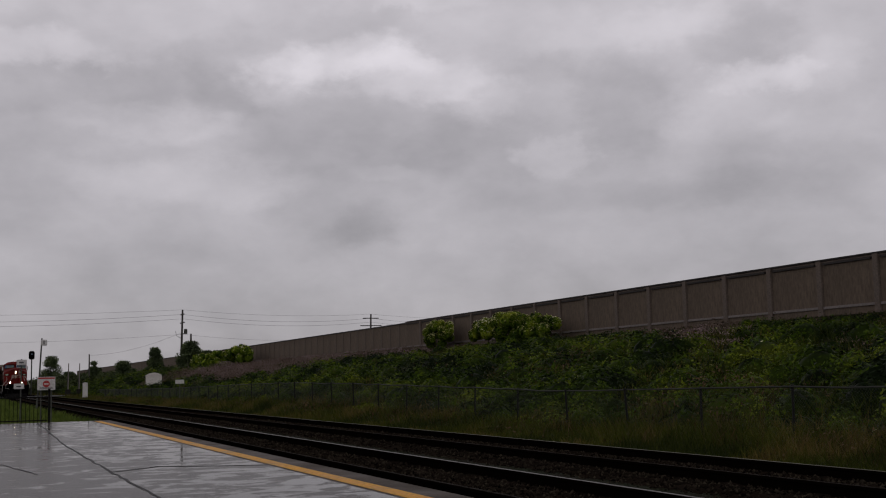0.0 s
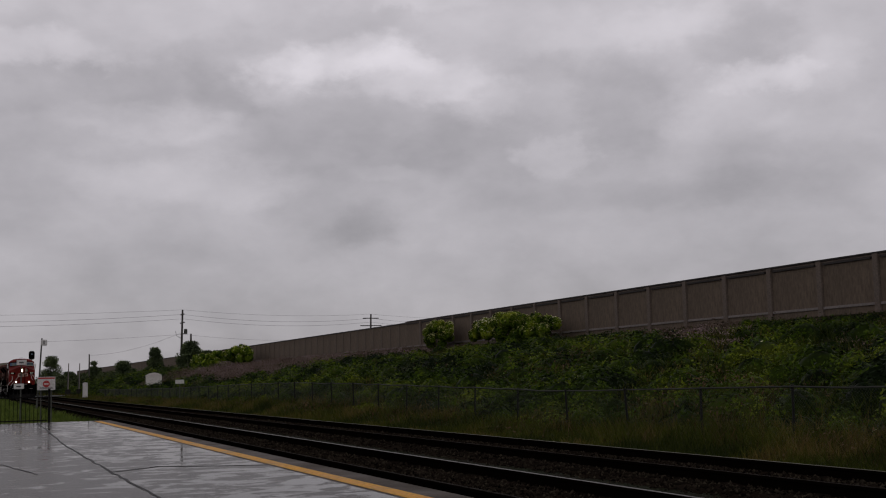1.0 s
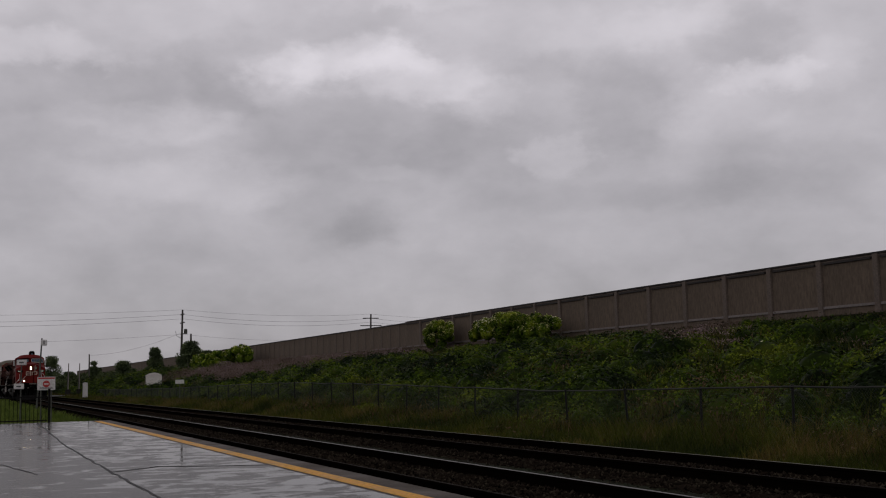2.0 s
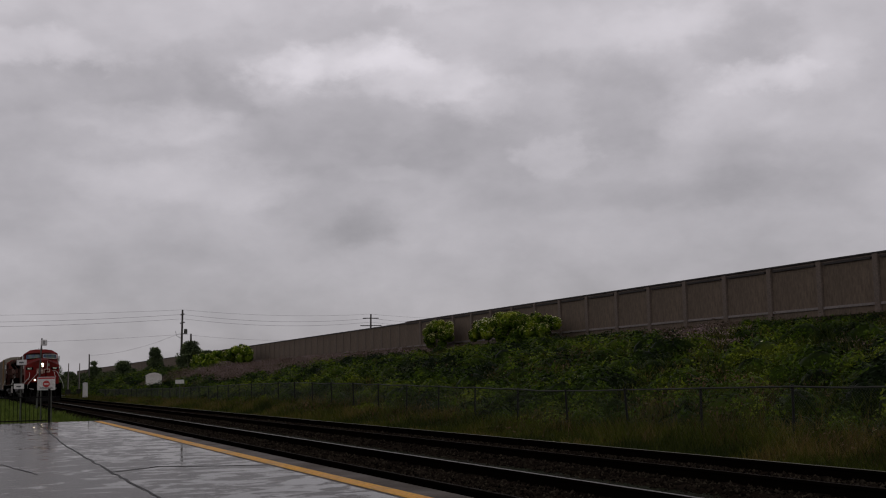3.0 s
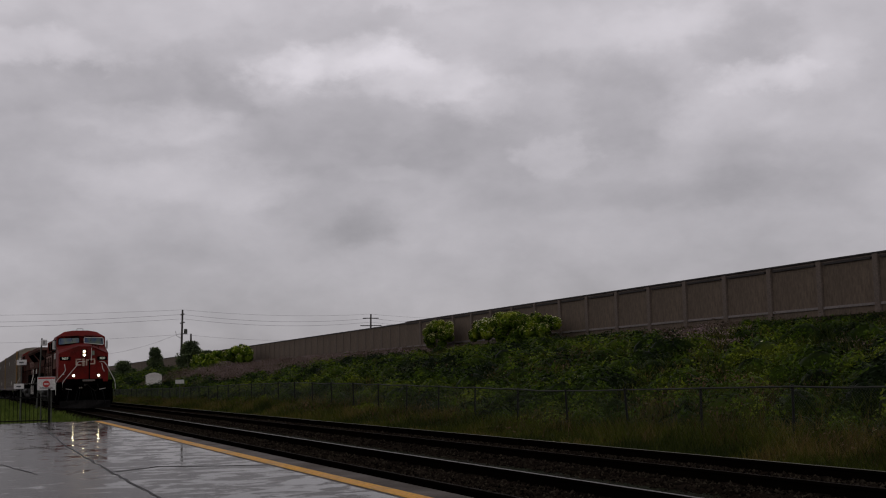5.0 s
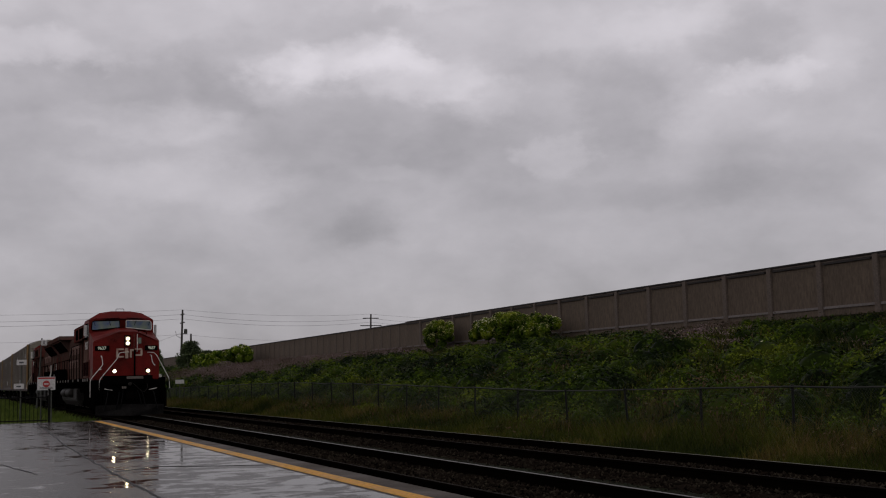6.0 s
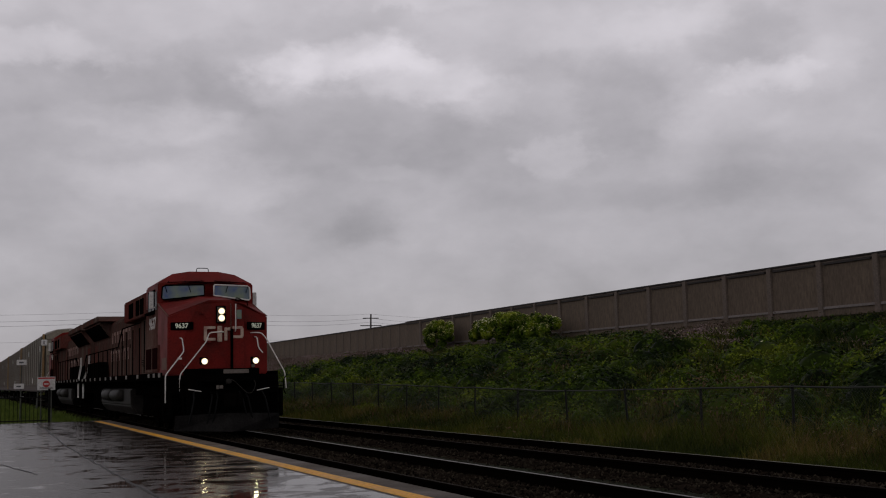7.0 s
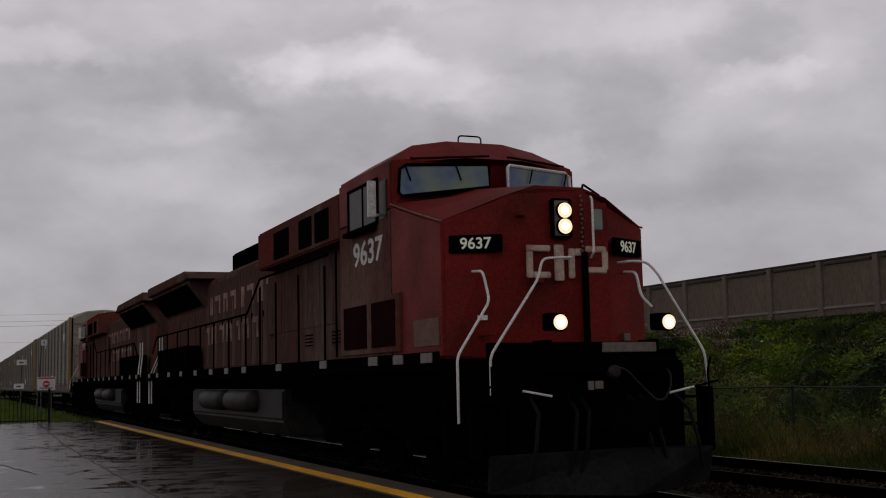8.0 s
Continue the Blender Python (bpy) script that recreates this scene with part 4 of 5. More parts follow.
    part("front_handrail", arc_pipe([(-1.14, 0.60, 1.08), (-1.14, 0.60, 1.49), (-0.43, 0.84, 2.33), (-0.35, 0.88, 2.56), (0.03, 0.88, 2.58), (0.03, 1.08, 2.58)], 0.0155), W, loco, "bent white handrail")
    part("front_handrail", arc_pipe([(0.80, 1.20, 2.56), (0.84, 0.97, 2.56), (1.02, 0.93, 2.55), (1.13, 0.90, 2.43), (1.58, 0.68, 1.51), (1.61, 0.66, 1.10)], 0.0155), W, loco, "bent white handrail")
    part("front_handrail", arc_pipe([(0.92, 1.27, 2.46), (0.93, 1.02, 2.44), (0.96, 0.98, 2.16), (1.06, 0.92, 2.03)], 0.017), W, loco, "bent white handrail")
    part("rail_clip", Shape().box(-1.15, -1.05, 0.84, 0.88, 1.88, 1.93), W, loco)
    part("lever_hoop", arc_pipe([(1.60, 0.60, 1.44), (1.50, 0.52, 1.30), (1.50, 0.50, 1.05), (1.56, 0.52, 0.95)], 0.014), B, loco)

    # fuel tank and air reservoirs
    part("fuel_tank", Shape().prism([(-1.30, 0.62), (-1.10, 0.34), (1.10, 0.34), (1.30, 0.62), (1.30, 1.14), (-1.30, 1.14)], 8.5, 16.6), M["tankgrey"], loco, "grimy fuel tank", bevel=0.04)
    for side in (-1, 1):
        for a, b in ((10.2, 12.4), (12.7, 14.9)):
            part("air_reservoir", Shape().lathe((side * 1.33, a, 0.93), (0, 1, 0), [(0, 0.08), (0.06, 0.16), (0.18, 0.20), (b - a - 0.18, 0.20), (b - a - 0.06, 0.16), (b - a, 0.08)], 18), M["tankgrey"], loco, "grey air reservoir", smooth=True)
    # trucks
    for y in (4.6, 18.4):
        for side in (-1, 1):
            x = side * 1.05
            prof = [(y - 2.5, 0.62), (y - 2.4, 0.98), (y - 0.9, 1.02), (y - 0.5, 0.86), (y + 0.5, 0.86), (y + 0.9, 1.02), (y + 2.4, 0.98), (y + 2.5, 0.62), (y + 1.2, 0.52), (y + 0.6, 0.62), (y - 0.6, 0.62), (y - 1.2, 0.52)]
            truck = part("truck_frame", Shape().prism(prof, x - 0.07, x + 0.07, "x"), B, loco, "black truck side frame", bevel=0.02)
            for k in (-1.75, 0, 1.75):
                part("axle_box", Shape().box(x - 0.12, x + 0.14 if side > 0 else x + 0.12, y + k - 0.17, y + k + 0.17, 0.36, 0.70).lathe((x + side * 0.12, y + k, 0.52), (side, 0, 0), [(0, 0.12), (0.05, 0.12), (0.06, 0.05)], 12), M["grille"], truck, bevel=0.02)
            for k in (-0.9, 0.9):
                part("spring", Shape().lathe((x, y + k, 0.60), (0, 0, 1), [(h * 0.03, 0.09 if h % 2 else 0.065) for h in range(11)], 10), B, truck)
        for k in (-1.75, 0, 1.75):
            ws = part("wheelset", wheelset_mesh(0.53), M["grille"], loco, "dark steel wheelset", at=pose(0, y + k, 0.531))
    return loco


loco = build_locomotive()


def build_autorack():
    car = tagged(new("autorack_car"), "weathered silver covered car carrier wagon with ribbed panels, moving", "rail car", "autorack cars")
    L, W, top = 27.0, 1.50, 4.42
    part("underframe", Shape().box(-1.35, 1.35, 0.2, L - 0.2, 0.92, 1.22), M["rack_base"], car, "rusty brown underframe", bevel=0.02)
    part("side_sill", Shape().box(-1.52, -1.46, 0.1, L - 0.1, 1.0, 1.34), M["rack_base"], car)
    part("side_sill", Shape().box(1.46, 1.52, 0.1, L - 0.1, 1.0, 1.34), M["rack_base"], car)
    part("deck", Shape().box(-1.44, 1.44, 0.3, L - 0.3, 1.24, 1.30), M["rack_base"], car)
    arch = [(-W, top), (-1.38, top + 0.14), (-0.8, top + 0.33), (0, top + 0.40), (0.8, top + 0.33), (1.38, top + 0.14), (W, top)]
    part("roof", Shape().prism(arch, 0.05, L - 0.05), M["rack_roof"], car, "pale arched metal roof", bevel=0.01)
    n = 11
    span = (L - 1.2) / n
    zs = np.linspace(1.36, top - 0.02, 77)
    prof = [(0.0, z) if k % 4 < 2 else (0.03, z) for k, z in enumerate(zs)]
    ribbed = [(-0.04 + a, z) for a, z in prof] + [(-0.08, z) for a, z in reversed(prof)]
    for side in (-1, 1):
        me = Shape().prism([(side * a, z) for a, z in ribbed], 0.06, span - 0.06).mesh("side_panel", M["rack"])
        for k in range(n):
            part("side_panel", me, None, car, at=Matrix.Translation((side * W, 0.6 + k * span, 0)))
        post = Shape().box(-0.05, 0.05, -0.06, 0.06, 1.2, top).mesh("side_post", M["rack_post"], 0.01)
        for k in range(n + 1):
            part("side_post", post, None, car, at=Matrix.Translation((side * W, 0.6 + k * span, 0)))
        for y in (0.22, L - 0.22):
            part("corner_post", Shape().box(side * W - 0.10, side * W + 0.03, y - 0.17, y + 0.17, 1.1, top + 0.05), M["rack_yellow"], car, "faded yellow corner post", bevel=0.02)
        for y in (3.4, 16.5):
            part("placard", Shape().box(side * W + side * 0.02, side * W + side * 0.03, y, y + 0.6, 3.5, 3.85), M["white"], car, "small white placard")
        part("placard", Shape().box(side * W + side * 0.02, side * W + side * 0.03, 11.2, 11.9, 1.5, 1.85), M["white"], car, "small white placard")
    for y in (0.08, L - 0.08):
        for side in (-1, 1):
            door = [(side * 0.04, 1.25), (side * 1.4, 1.25), (side * 1.4, top), (side * 0.8, top + 0.28), (side * 0.04, top + 0.34)]
            d = part("end_door", Shape().prism(door, y - 0.04, y + 0.04), M["rack"], car, "ribbed metal end door", bevel=0.01)
            for k in range(6):
                part("door_rib", Shape().box(min(side * 0.1, side * 1.35), max(side * 0.1, side * 1.35), y - 0.07, y + 0.07, 1.6 + k * 0.5, 1.68 + k * 0.5), M["rack_post"], d)
        part("coupler", Shape().box(-0.12, 0.12, y - 0.55, y + 0.55, 0.74, 0.98), M["grille"], car, bevel=0.02)
        part("end_ladder", Shape().box(-1.36, -1.32, y - 0.12, y + 0.12, 1.2, 3.2), M["rack_post"], car)
    for y in (3.6, L - 3.6):
        for side in (-1, 1):
            pr = [(y - 1.2, 0.42), (y - 1.1, 0.62), (y - 0.4, 0.80), (y + 0.4, 0.80), (y + 1.1, 0.62), (y + 1.2, 0.42), (y + 0.5, 0.30), (y - 0.5, 0.30)]
            part("truck_frame", Shape().prism(pr, side * 1.0 - 0.06, side * 1.0 + 0.06, "x"), M["grille"], car, bevel=0.02)
        for k in (-0.9, 0.9):
            part("wheelset", wheelset_mesh(0.44), M["grille"], car, "dark steel wheelset", at=pose(0, y + k, 0.441))
    return car


autorack = build_autorack()
LOCO_LENGTH = 23.05
loco_rear = tagged(copy_thing(loco, pose(TRACK_NEAR, 60, 0, 0, 0, 180)), "dirty dark red diesel freight locomotive running backwards behind the first")
racks = [autorack] + [copy_thing(autorack, pose(TRACK_NEAR, 90 + 28 * k, 0)) for k in range(1, 4)]
RUN = [(0.0, 149.2), (0.5, 141.4), (1.0, 133.3), (1.5, 125.0), (2.0, 116.8), (2.5, 108.4), (3.0, 99.9), (3.5, 91.3), (4.0, 82.75),
       (4.5, 74.05), (5.0, 65.25), (5.5, 56.35), (6.0, 47.4), (6.5, 38.3), (7.0, 29.12), (7.5, 19.83), (8.0, 10.49)]



# ---------------- platform seams ----------------
def build_seams():
    def seam(points, w):
        s, z = Shape(), PLATFORM_TOP
        fine = []
        for (ax, ay), (bx, by) in zip(points, points[1:]):
            steps = max(2, int(math.hypot(bx - ax, by - ay) / 0.35))
            fine += [(ax + (bx - ax) * t / steps, ay + (by - ay) * t / steps) for t in range(steps)]
        fine.append(points[-1])
        fine = [(x + random.uniform(-0.02, 0.02), y + random.uniform(-0.02, 0.02)) for x, y in fine]
        left, right = [], []
        for i, (x, y) in enumerate(fine):
            a, b = fine[max(i - 1, 0)], fine[min(i + 1, len(fine) - 1)]
            d = Vector((b[0] - a[0], b[1] - a[1])).normalized()
            ww = w * random.uniform(0.6, 1.2)
            left.append((x - d.y * ww, y + d.x * ww))
            right.append((x + d.y * ww, y - d.x * ww))
        n = len(fine)
        s.v = [(x, y, z + 0.004) for x, y in left] + [(x, y, z + 0.004) for x, y in right] + [(x, y, z - 0.02) for x, y in left] + [(x, y, z - 0.02) for x, y in right]
        for i in range(n - 1):
            s.f += [(i, i + 1, n + i + 1, n + i), (i, 2 * n + i, 2 * n + i + 1, i + 1), (n + i, n + i + 1, 3 * n + i + 1, 3 * n + i)]
        return s
    plat = bpy.data.objects["platform"]
    tar = material("crack_sealing_tar", (0.014, 0.013, 0.013), (0.022, 0.020, 0.020), 0.6, bump=0.2, spec=0.3)
    for pts, w in (([(2.25, 38.5), (2.2, 34.0), (1.92, 24.0), (1.90, 16.0), (1.93, 12.0), (2.0, 4.0)], 0.019), ([(1.92, 16.3), (2.6, 16.9), (3.3, 16.5), (3.98, 16.2)], 0.035),
                   ([(-0.6, 19.6), (0.3, 19.3), (0.59, 19.0), (0.80, 17.6), (0.98, 16.5)], 0.016)):
        part("sealed_crack", seam(pts, w), tar, plat, "dark sealed crack")


build_seams()


# ---------------- vegetation ----------------
class Lattice:
    """Smooth random heights over the plan."""
    def __init__(self, step, seed):
        self.step, self.g = step, np.random.default_rng(seed).random((257, 257))

    def __call__(self, x, y):
        u, v = np.asarray(x) / self.step + 40.0, np.asarray(y) / self.step + 40.0
        i, j = np.floor(u).astype(int), np.floor(v).astype(int)
        a, b = u - i, v - j
        a, b = a * a * (3 - 2 * a), b * b * (3 - 2 * b)
        g = self.g
        i, j = i % 256, j % 256
        return (g[i, j] * (1 - a) + g[i + 1, j] * a) * (1 - b) + (g[i, j + 1] * (1 - a) + g[i + 1, j + 1] * a) * b


mound_a, mound_b, patch = Lattice(2.1, 1), Lattice(0.6, 2), Lattice(5.0, 3)


def leaves_mesh(name, centre, size, up, mat, gen, facing=None):
    """Diamond leaves of two triangles each, folded a little along the midrib."""
    n = len(centre)
    az = gen.uniform(0, 2 * np.pi, n)
    tilt = gen.normal(0, up, n)
    along = np.stack([np.cos(az) * np.cos(tilt), np.sin(az) * np.cos(tilt), np.sin(tilt)], -1)
    side = np.stack([-np.sin(az), np.cos(az), gen.normal(0, 0.5, n)], -1)
    side /= np.linalg.norm(side, axis=1, keepdims=True)
    if facing is not None:
        nrm = facing + gen.normal(0, 0.38, (n, 3))
        nrm /= np.linalg.norm(nrm, axis=1, keepdims=True)
        along = along - nrm * np.sum(along * nrm, 1, keepdims=True)
        along /= np.linalg.norm(along, axis=1, keepdims=True) + 1e-6
        side = np.cross(nrm, along)
    L, W = size[:, None], size[:, None] * gen.uniform(0.35, 0.6, (n, 1))
    drop = np.array([0, 0, 1.0])[None] * L * 0.12
    v = np.stack([centre - along * L, centre + side * W - drop, centre + along * L, centre - side * W - drop], 1)
    k = (np.arange(n) * 4)[:, None]
    f = np.concatenate([k + np.array([[0, 1, 2]]), k + np.array([[0, 2, 3]])], 0)
    return raw_mesh(name, v.reshape(-1, 3), f, mat)


def blades_mesh(name, root, height, width, lean, mat, gen):
    n = len(root)
    az, az2 = gen.uniform(0, 2 * np.pi, n), gen.uniform(0, 2 * np.pi, n)
    side = np.stack([np.cos(az), np.sin(az), np.zeros(n)], -1) * width[:, None]
    bend = np.stack([np.cos(az2), np.sin(az2), np.zeros(n)], -1) * (lean * height)[:, None]
    top = root + np.stack([np.zeros(n), np.zeros(n), height], -1)
    v = np.stack([root - side, root + side, root + (top - root) * 0.55 + bend * 0.35 - side * 0.7, root + (top - root) * 0.55 + bend * 0.35 + side * 0.7, top + bend], 1)
    k = (np.arange(n) * 5)[:, None]
    f = np.concatenate([k + np.array([[0, 1, 3]]), k + np.array([[0, 3, 2]]), k + np.array([[2, 3, 4]])], 0)
    return raw_mesh(name, v.reshape(-1, 3), f, mat)


def canopy(x, y):
    """Height of the weeds over the soil."""
    lift = 0.08 + 1.05 * mound_a(x, y) ** 2.0 + 0.35 * mound_b(x, y) ** 1.6
    lift = lift * (1 - 0.85 * smooth(18, 19.5, x) * (1 - smooth(24, 25, x)) * smooth(118, 126, y) * (1 - smooth(151, 153, y)))
    return lift * (0.5 + 0.5 * smooth(15.5, 19, x)) * (1 - 0.95 * smooth(31.5, 35.0, x))


def heath(x, y):
    """Where pinkish blossom takes over from the green weeds."""
    b = np.asarray(y, float) / np.maximum(x, 1.0)
    low = np.interp(b, [1.8, 2.3, 3.2, 4.3, 6.0], [34.0, 32.5, 27.0, 20.5, 19.0])
    spot = 0.75 * smooth(1.28, 1.36, b) * (1 - smooth(1.5, 1.62, b)) * smooth(25.5, 29.5, x) + 0.5 * smooth(0.98, 1.03, b) * (1 - smooth(1.1, 1.16, b)) * smooth(23, 25, x) * (1 - smooth(28, 31, x))
    clear = 1 - smooth(17.5, 18.5, x) * (1 - smooth(24.5, 25.5, x)) * smooth(112, 118, y) * (1 - smooth(151, 153, y))
    return clear * (1 - smooth(152, 166, y)) * np.clip(smooth(1.8, 2.5, b) * smooth(low, low + 3.0, x) + spot, 0, 1)


def scatter(n, x0, x1, y0, y1, power, gen):
    return gen.uniform(x0, x1, n), y0 + (y1 - y0) * gen.random(n) ** power


def build_weeds():
    gen = np.random.default_rng(11)
    # leafy weeds over the whole slope
    x, y = scatter(230000, 12.6, 36.9, 12, 235, 2.1, gen)
    keep = gen.random(len(x)) < (0.35 + 0.65 * smooth(0.25, 0.6, patch(x, y))) * 0.7 * (0.45 + 0.55 * smooth(14, 17, x)) * (1 - 0.8 * heath(x, y))
    x, y = x[keep], y[keep]
    h = canopy(x, y) * gen.random(len(x)) ** 0.35
    c = np.stack([x, y, ground_z(x, y) + h], -1)
    size = gen.uniform(0.014, 0.036, len(x)) * (1 + y / 45)
    tagged(new("weeds", leaves_mesh("weeds", c, size, 0.5, M["weeds"], gen)), "mounded dark green leafy weeds on the embankment", "weeds", kind="stuff")
    # rounded clumps with dark gaps between them: a solid lumpy heart each, coloured dark as inner shade, and leaves
    # about it
    cx, cy = scatter(6800, 14.8, 35.2, 12, 200, 1.9, gen)
    keep = (gen.random(len(cx)) < 0.30 + 0.70 * smooth(0.35, 0.6, patch(cx, cy))) & (gen.random(len(cx)) > heath(cx, cy)) & ~((cx > 18.5) & (cx < 25) & (cy > 120) & (cy < 153))
    cx, cy = cx[keep], cy[keep]
    rad = (0.20 + 0.55 * gen.random(len(cx)) ** 1.6) * (1 + cy / 110) * (1 - 0.6 * smooth(30, 34.5, cx)) * (0.6 + 0.4 * smooth(15, 18, cx))
    tall = gen.uniform(0.65, 1.1, len(cx))
    base = np.stack([cx, cy, ground_z(cx, cy) + 0.02], -1)
    lump_a, lump_b = gen.uniform(0, 6.28, (len(cx), 3)), gen.integers(2, 5, (len(cx), 3))

    def dome(az, up):
        """Radius of each clump towards an azimuth and a height share."""
        k = 1 + 0.12 * np.sin(lump_b[:, None, 0] * az + lump_a[:, None, 0]) + 0.08 * np.sin(lump_b[:, None, 1] * az + lump_a[:, None, 1] + 3 * up)
        return k + 0.05 * np.sin(4 * up + lump_a[:, None, 2])

    rows, cols = 5, 14
    up0, az0 = np.meshgrid(np.sin(np.linspace(-0.15, 1.55, rows)), np.arange(cols) * 2 * np.pi / cols, indexing="ij")
    up0, az0 = up0.reshape(1, -1), az0.reshape(1, -1)
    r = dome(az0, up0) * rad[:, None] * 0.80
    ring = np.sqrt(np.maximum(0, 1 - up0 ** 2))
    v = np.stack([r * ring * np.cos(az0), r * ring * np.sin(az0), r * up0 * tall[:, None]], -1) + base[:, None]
    i, j = np.meshgrid(np.arange(rows - 1), np.arange(cols), indexing="ij")
    a, b = (i * cols + j).ravel(), (i * cols + (j + 1) % cols).ravel()
    quad = np.stack([a, b, b + cols, a + cols], -1)
    f = (quad[None] + (np.arange(len(cx)) * rows * cols)[:, None, None]).reshape(-1, 4)
    hearts = raw_mesh("weed_shade_cores", v.reshape(-1, 3), f, M["clump_shade"])
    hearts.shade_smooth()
    per = 230
    az, up = gen.uniform(0, 2 * np.pi, (len(cx), per)), gen.random((len(cx), per)) ** 0.8
    ring = np.sqrt(1 - up ** 2)
    r = dome(az, up) * rad[:, None] * gen.uniform(0.82, 1.10, (len(cx), per))
    d = np.stack([ring * np.cos(az), ring * np.sin(az), up * tall[:, None]], -1)
    c = (base[:, None] + d * r[..., None]).reshape(-1, 3)
    size = gen.uniform(0.055, 0.125, len(c)) * np.repeat(rad, per)
    clumps = tagged(new("weed_clumps", leaves_mesh("weed_clumps", c, size, 0.5, M["clump"], gen, d.reshape(-1, 3) * np.array([1, 1, 1.2]))), "rounded clumps of bright green leafy weeds", "weeds", kind="stuff")
    part("shade_core", hearts, None, clumps, "lumpy cores coloured dark for the shade inside the clumps")["kind"] = "stuff"
    # grass between the weeds and along the fence
    x, y = scatter(60000, 15.0, 36.8, 12, 200, 2.0, gen)
    z = ground_z(x, y)
    hgt = gen.uniform(0.25, 0.75, len(x)) * (0.6 + 0.7 * mound_b(x, y)) * (1 - 0.8 * smooth(31.0, 35.0, x))
    tagged(new("slope_grass", blades_mesh("slope_grass", np.stack([x, y, z], -1), hgt, gen.uniform(0.006, 0.014, len(x)) * (1 + y / 60), gen.uniform(0.2, 0.7, len(x)), M["grass"], gen)),
           "long dark green grass between the weeds", "grass", kind="stuff")
    x, y = scatter(110000, 11.75, 15.6, 10, 240, 2.0, gen)
    z = np.where(x < 12.3, np.maximum(ground_z(x, y), -0.34), ground_z(x, y))
    hgt = gen.uniform(0.18, 0.55, len(x)) * (0.5 + 0.9 * mound_b(x, y)) * (0.4 + 0.6 * smooth(11.8, 13.4, x))
    tagged(new("verge_grass", blades_mesh("verge_grass", np.stack([x, y, z], -1), hgt, gen.uniform(0.003, 0.007, len(x)) * (1 + y / 32), gen.uniform(0.2, 0.8, len(x)), M["grass"], gen)),
           "rough grass verge between the far track and the fence", "grass", kind="stuff")
    # brown seed heads and dry stalks
    x, y = scatter(60000, 13.0, 36.9, 12, 220, 2.0, gen)
    keep = (patch(x + 31, y + 17) > 0.60) & (gen.random(len(x)) < 0.6) | ((x < 17.5) & (patch(x + 5, y) > 0.45) & (gen.random(len(x)) < 0.8))
    x, y = x[keep], y[keep]
    z = ground_z(x, y)
    hgt = gen.uniform(0.25, 0.65, len(x)) * (1 - 0.75 * smooth(31.0, 35.0, x))
    tagged(new("dry_stalks", blades_mesh("dry_stalks", np.stack([x, y, z], -1), hgt, gen.uniform(0.003, 0.006, len(x)) * (1 + y / 28), gen.uniform(0.2, 0.9, len(x)), M["dry"], gen)),
           "brown dock stalks and dry grass", "weeds", kind="stuff")
    x, y = scatter(60000, 12.8, 36.5, 12, 200, 2.0, gen)
    keep = gen.random(len(x)) < smooth(0.5, 0.72, patch(x + 31, y + 17))
    x, y = x[keep], y[keep]
    c = np.stack([x, y, ground_z(x, y) + canopy(x, y) * gen.uniform(0.6, 1.1, len(x))], -1)
    tagged(new("brown_weeds", leaves_mesh("brown_weeds", c, gen.uniform(0.02, 0.05, len(x)) * (1 + y / 75), 0.7, M["dry"], gen)), "brownish seed heads among the weeds", "weeds", kind="stuff")
    # purple blossom along the top of the slope
    x, y = scatter(330000, 19.0, 36.9, 20, 200, 1.0, gen)
    dens = smooth(31, 35.5, x) * 0.10 * (patch(x + 77, y + 9) > 0.52) + heath(x, y)
    dens = dens * (0.45 + 0.55 * patch(x * 2 + 7, y * 2))
    keep = gen.random(len(x)) < dens
    x, y = x[keep], y[keep]
    c = np.stack([x, y, ground_z(x, y) + canopy(x, y) * 0.9 + gen.uniform(-0.05, 0.45, len(x)) * (0.25 + 0.75 * smooth(80, 100, y))], -1)
    tagged(new("purple_flowers", leaves_mesh("purple_flowers", c, gen.uniform(0.026, 0.05, len(x)) * (1 + y / 150), 0.8, M["purple"], gen)),
           "pale purple blossom along the foot of the noise barrier", "flowers", kind="stuff")
    # pale flower heads here and there
    x, y = scatter(900, 15, 36, 14, 110, 1.5, gen)
    keep = patch(x + 11, y + 50) > 0.55
    x, y = x[keep], y[keep]
    c = np.stack([x, y, ground_z(x, y) + canopy(x, y) + 0.05], -1)
    tagged(new("white_flowers", leaves_mesh("white_flowers", c, gen.uniform(0.03, 0.07, len(x)), 0.3, M["bloom"], gen)), "scattered pale flower heads", "flowers", kind="stuff")
    # lawn behind the iron fence
    x, y = scatter(60000, -9, 4.3, 40.6, 150, 1.8, gen)
    z = ground_z(x, y)
    tagged(new("lawn", blades_mesh("lawn", np.stack([x, y, z], -1), gen.uniform(0.15, 0.45, len(x)), gen.uniform(0.008, 0.016, len(x)) * (1 + y / 80), gen.uniform(0.3, 0.9, len(x)), M["lawn"], gen)),
           "green grass behind the iron fence", "grass", kind="stuff")


M["clump"] = foliage("clump_leaves", (0.006, 0.015, 0.001), (0.052, 0.090, 0.004), (0.14, 0.175, 0.012), zone_scale=0.42)
# darker copy of the clump leaves, standing for shade inside each clump
M["clump_shade"] = foliage("clump_shade_leaves", (0.004, 0.009, 0.001), (0.022, 0.038, 0.002), (0.055, 0.072, 0.006), zone_scale=0.42)
M["lawn"] = foliage("lawn_grass", (0.055, 0.085, 0.012), (0.13, 0.18, 0.028), (0.17, 0.21, 0.045))
build_weeds()


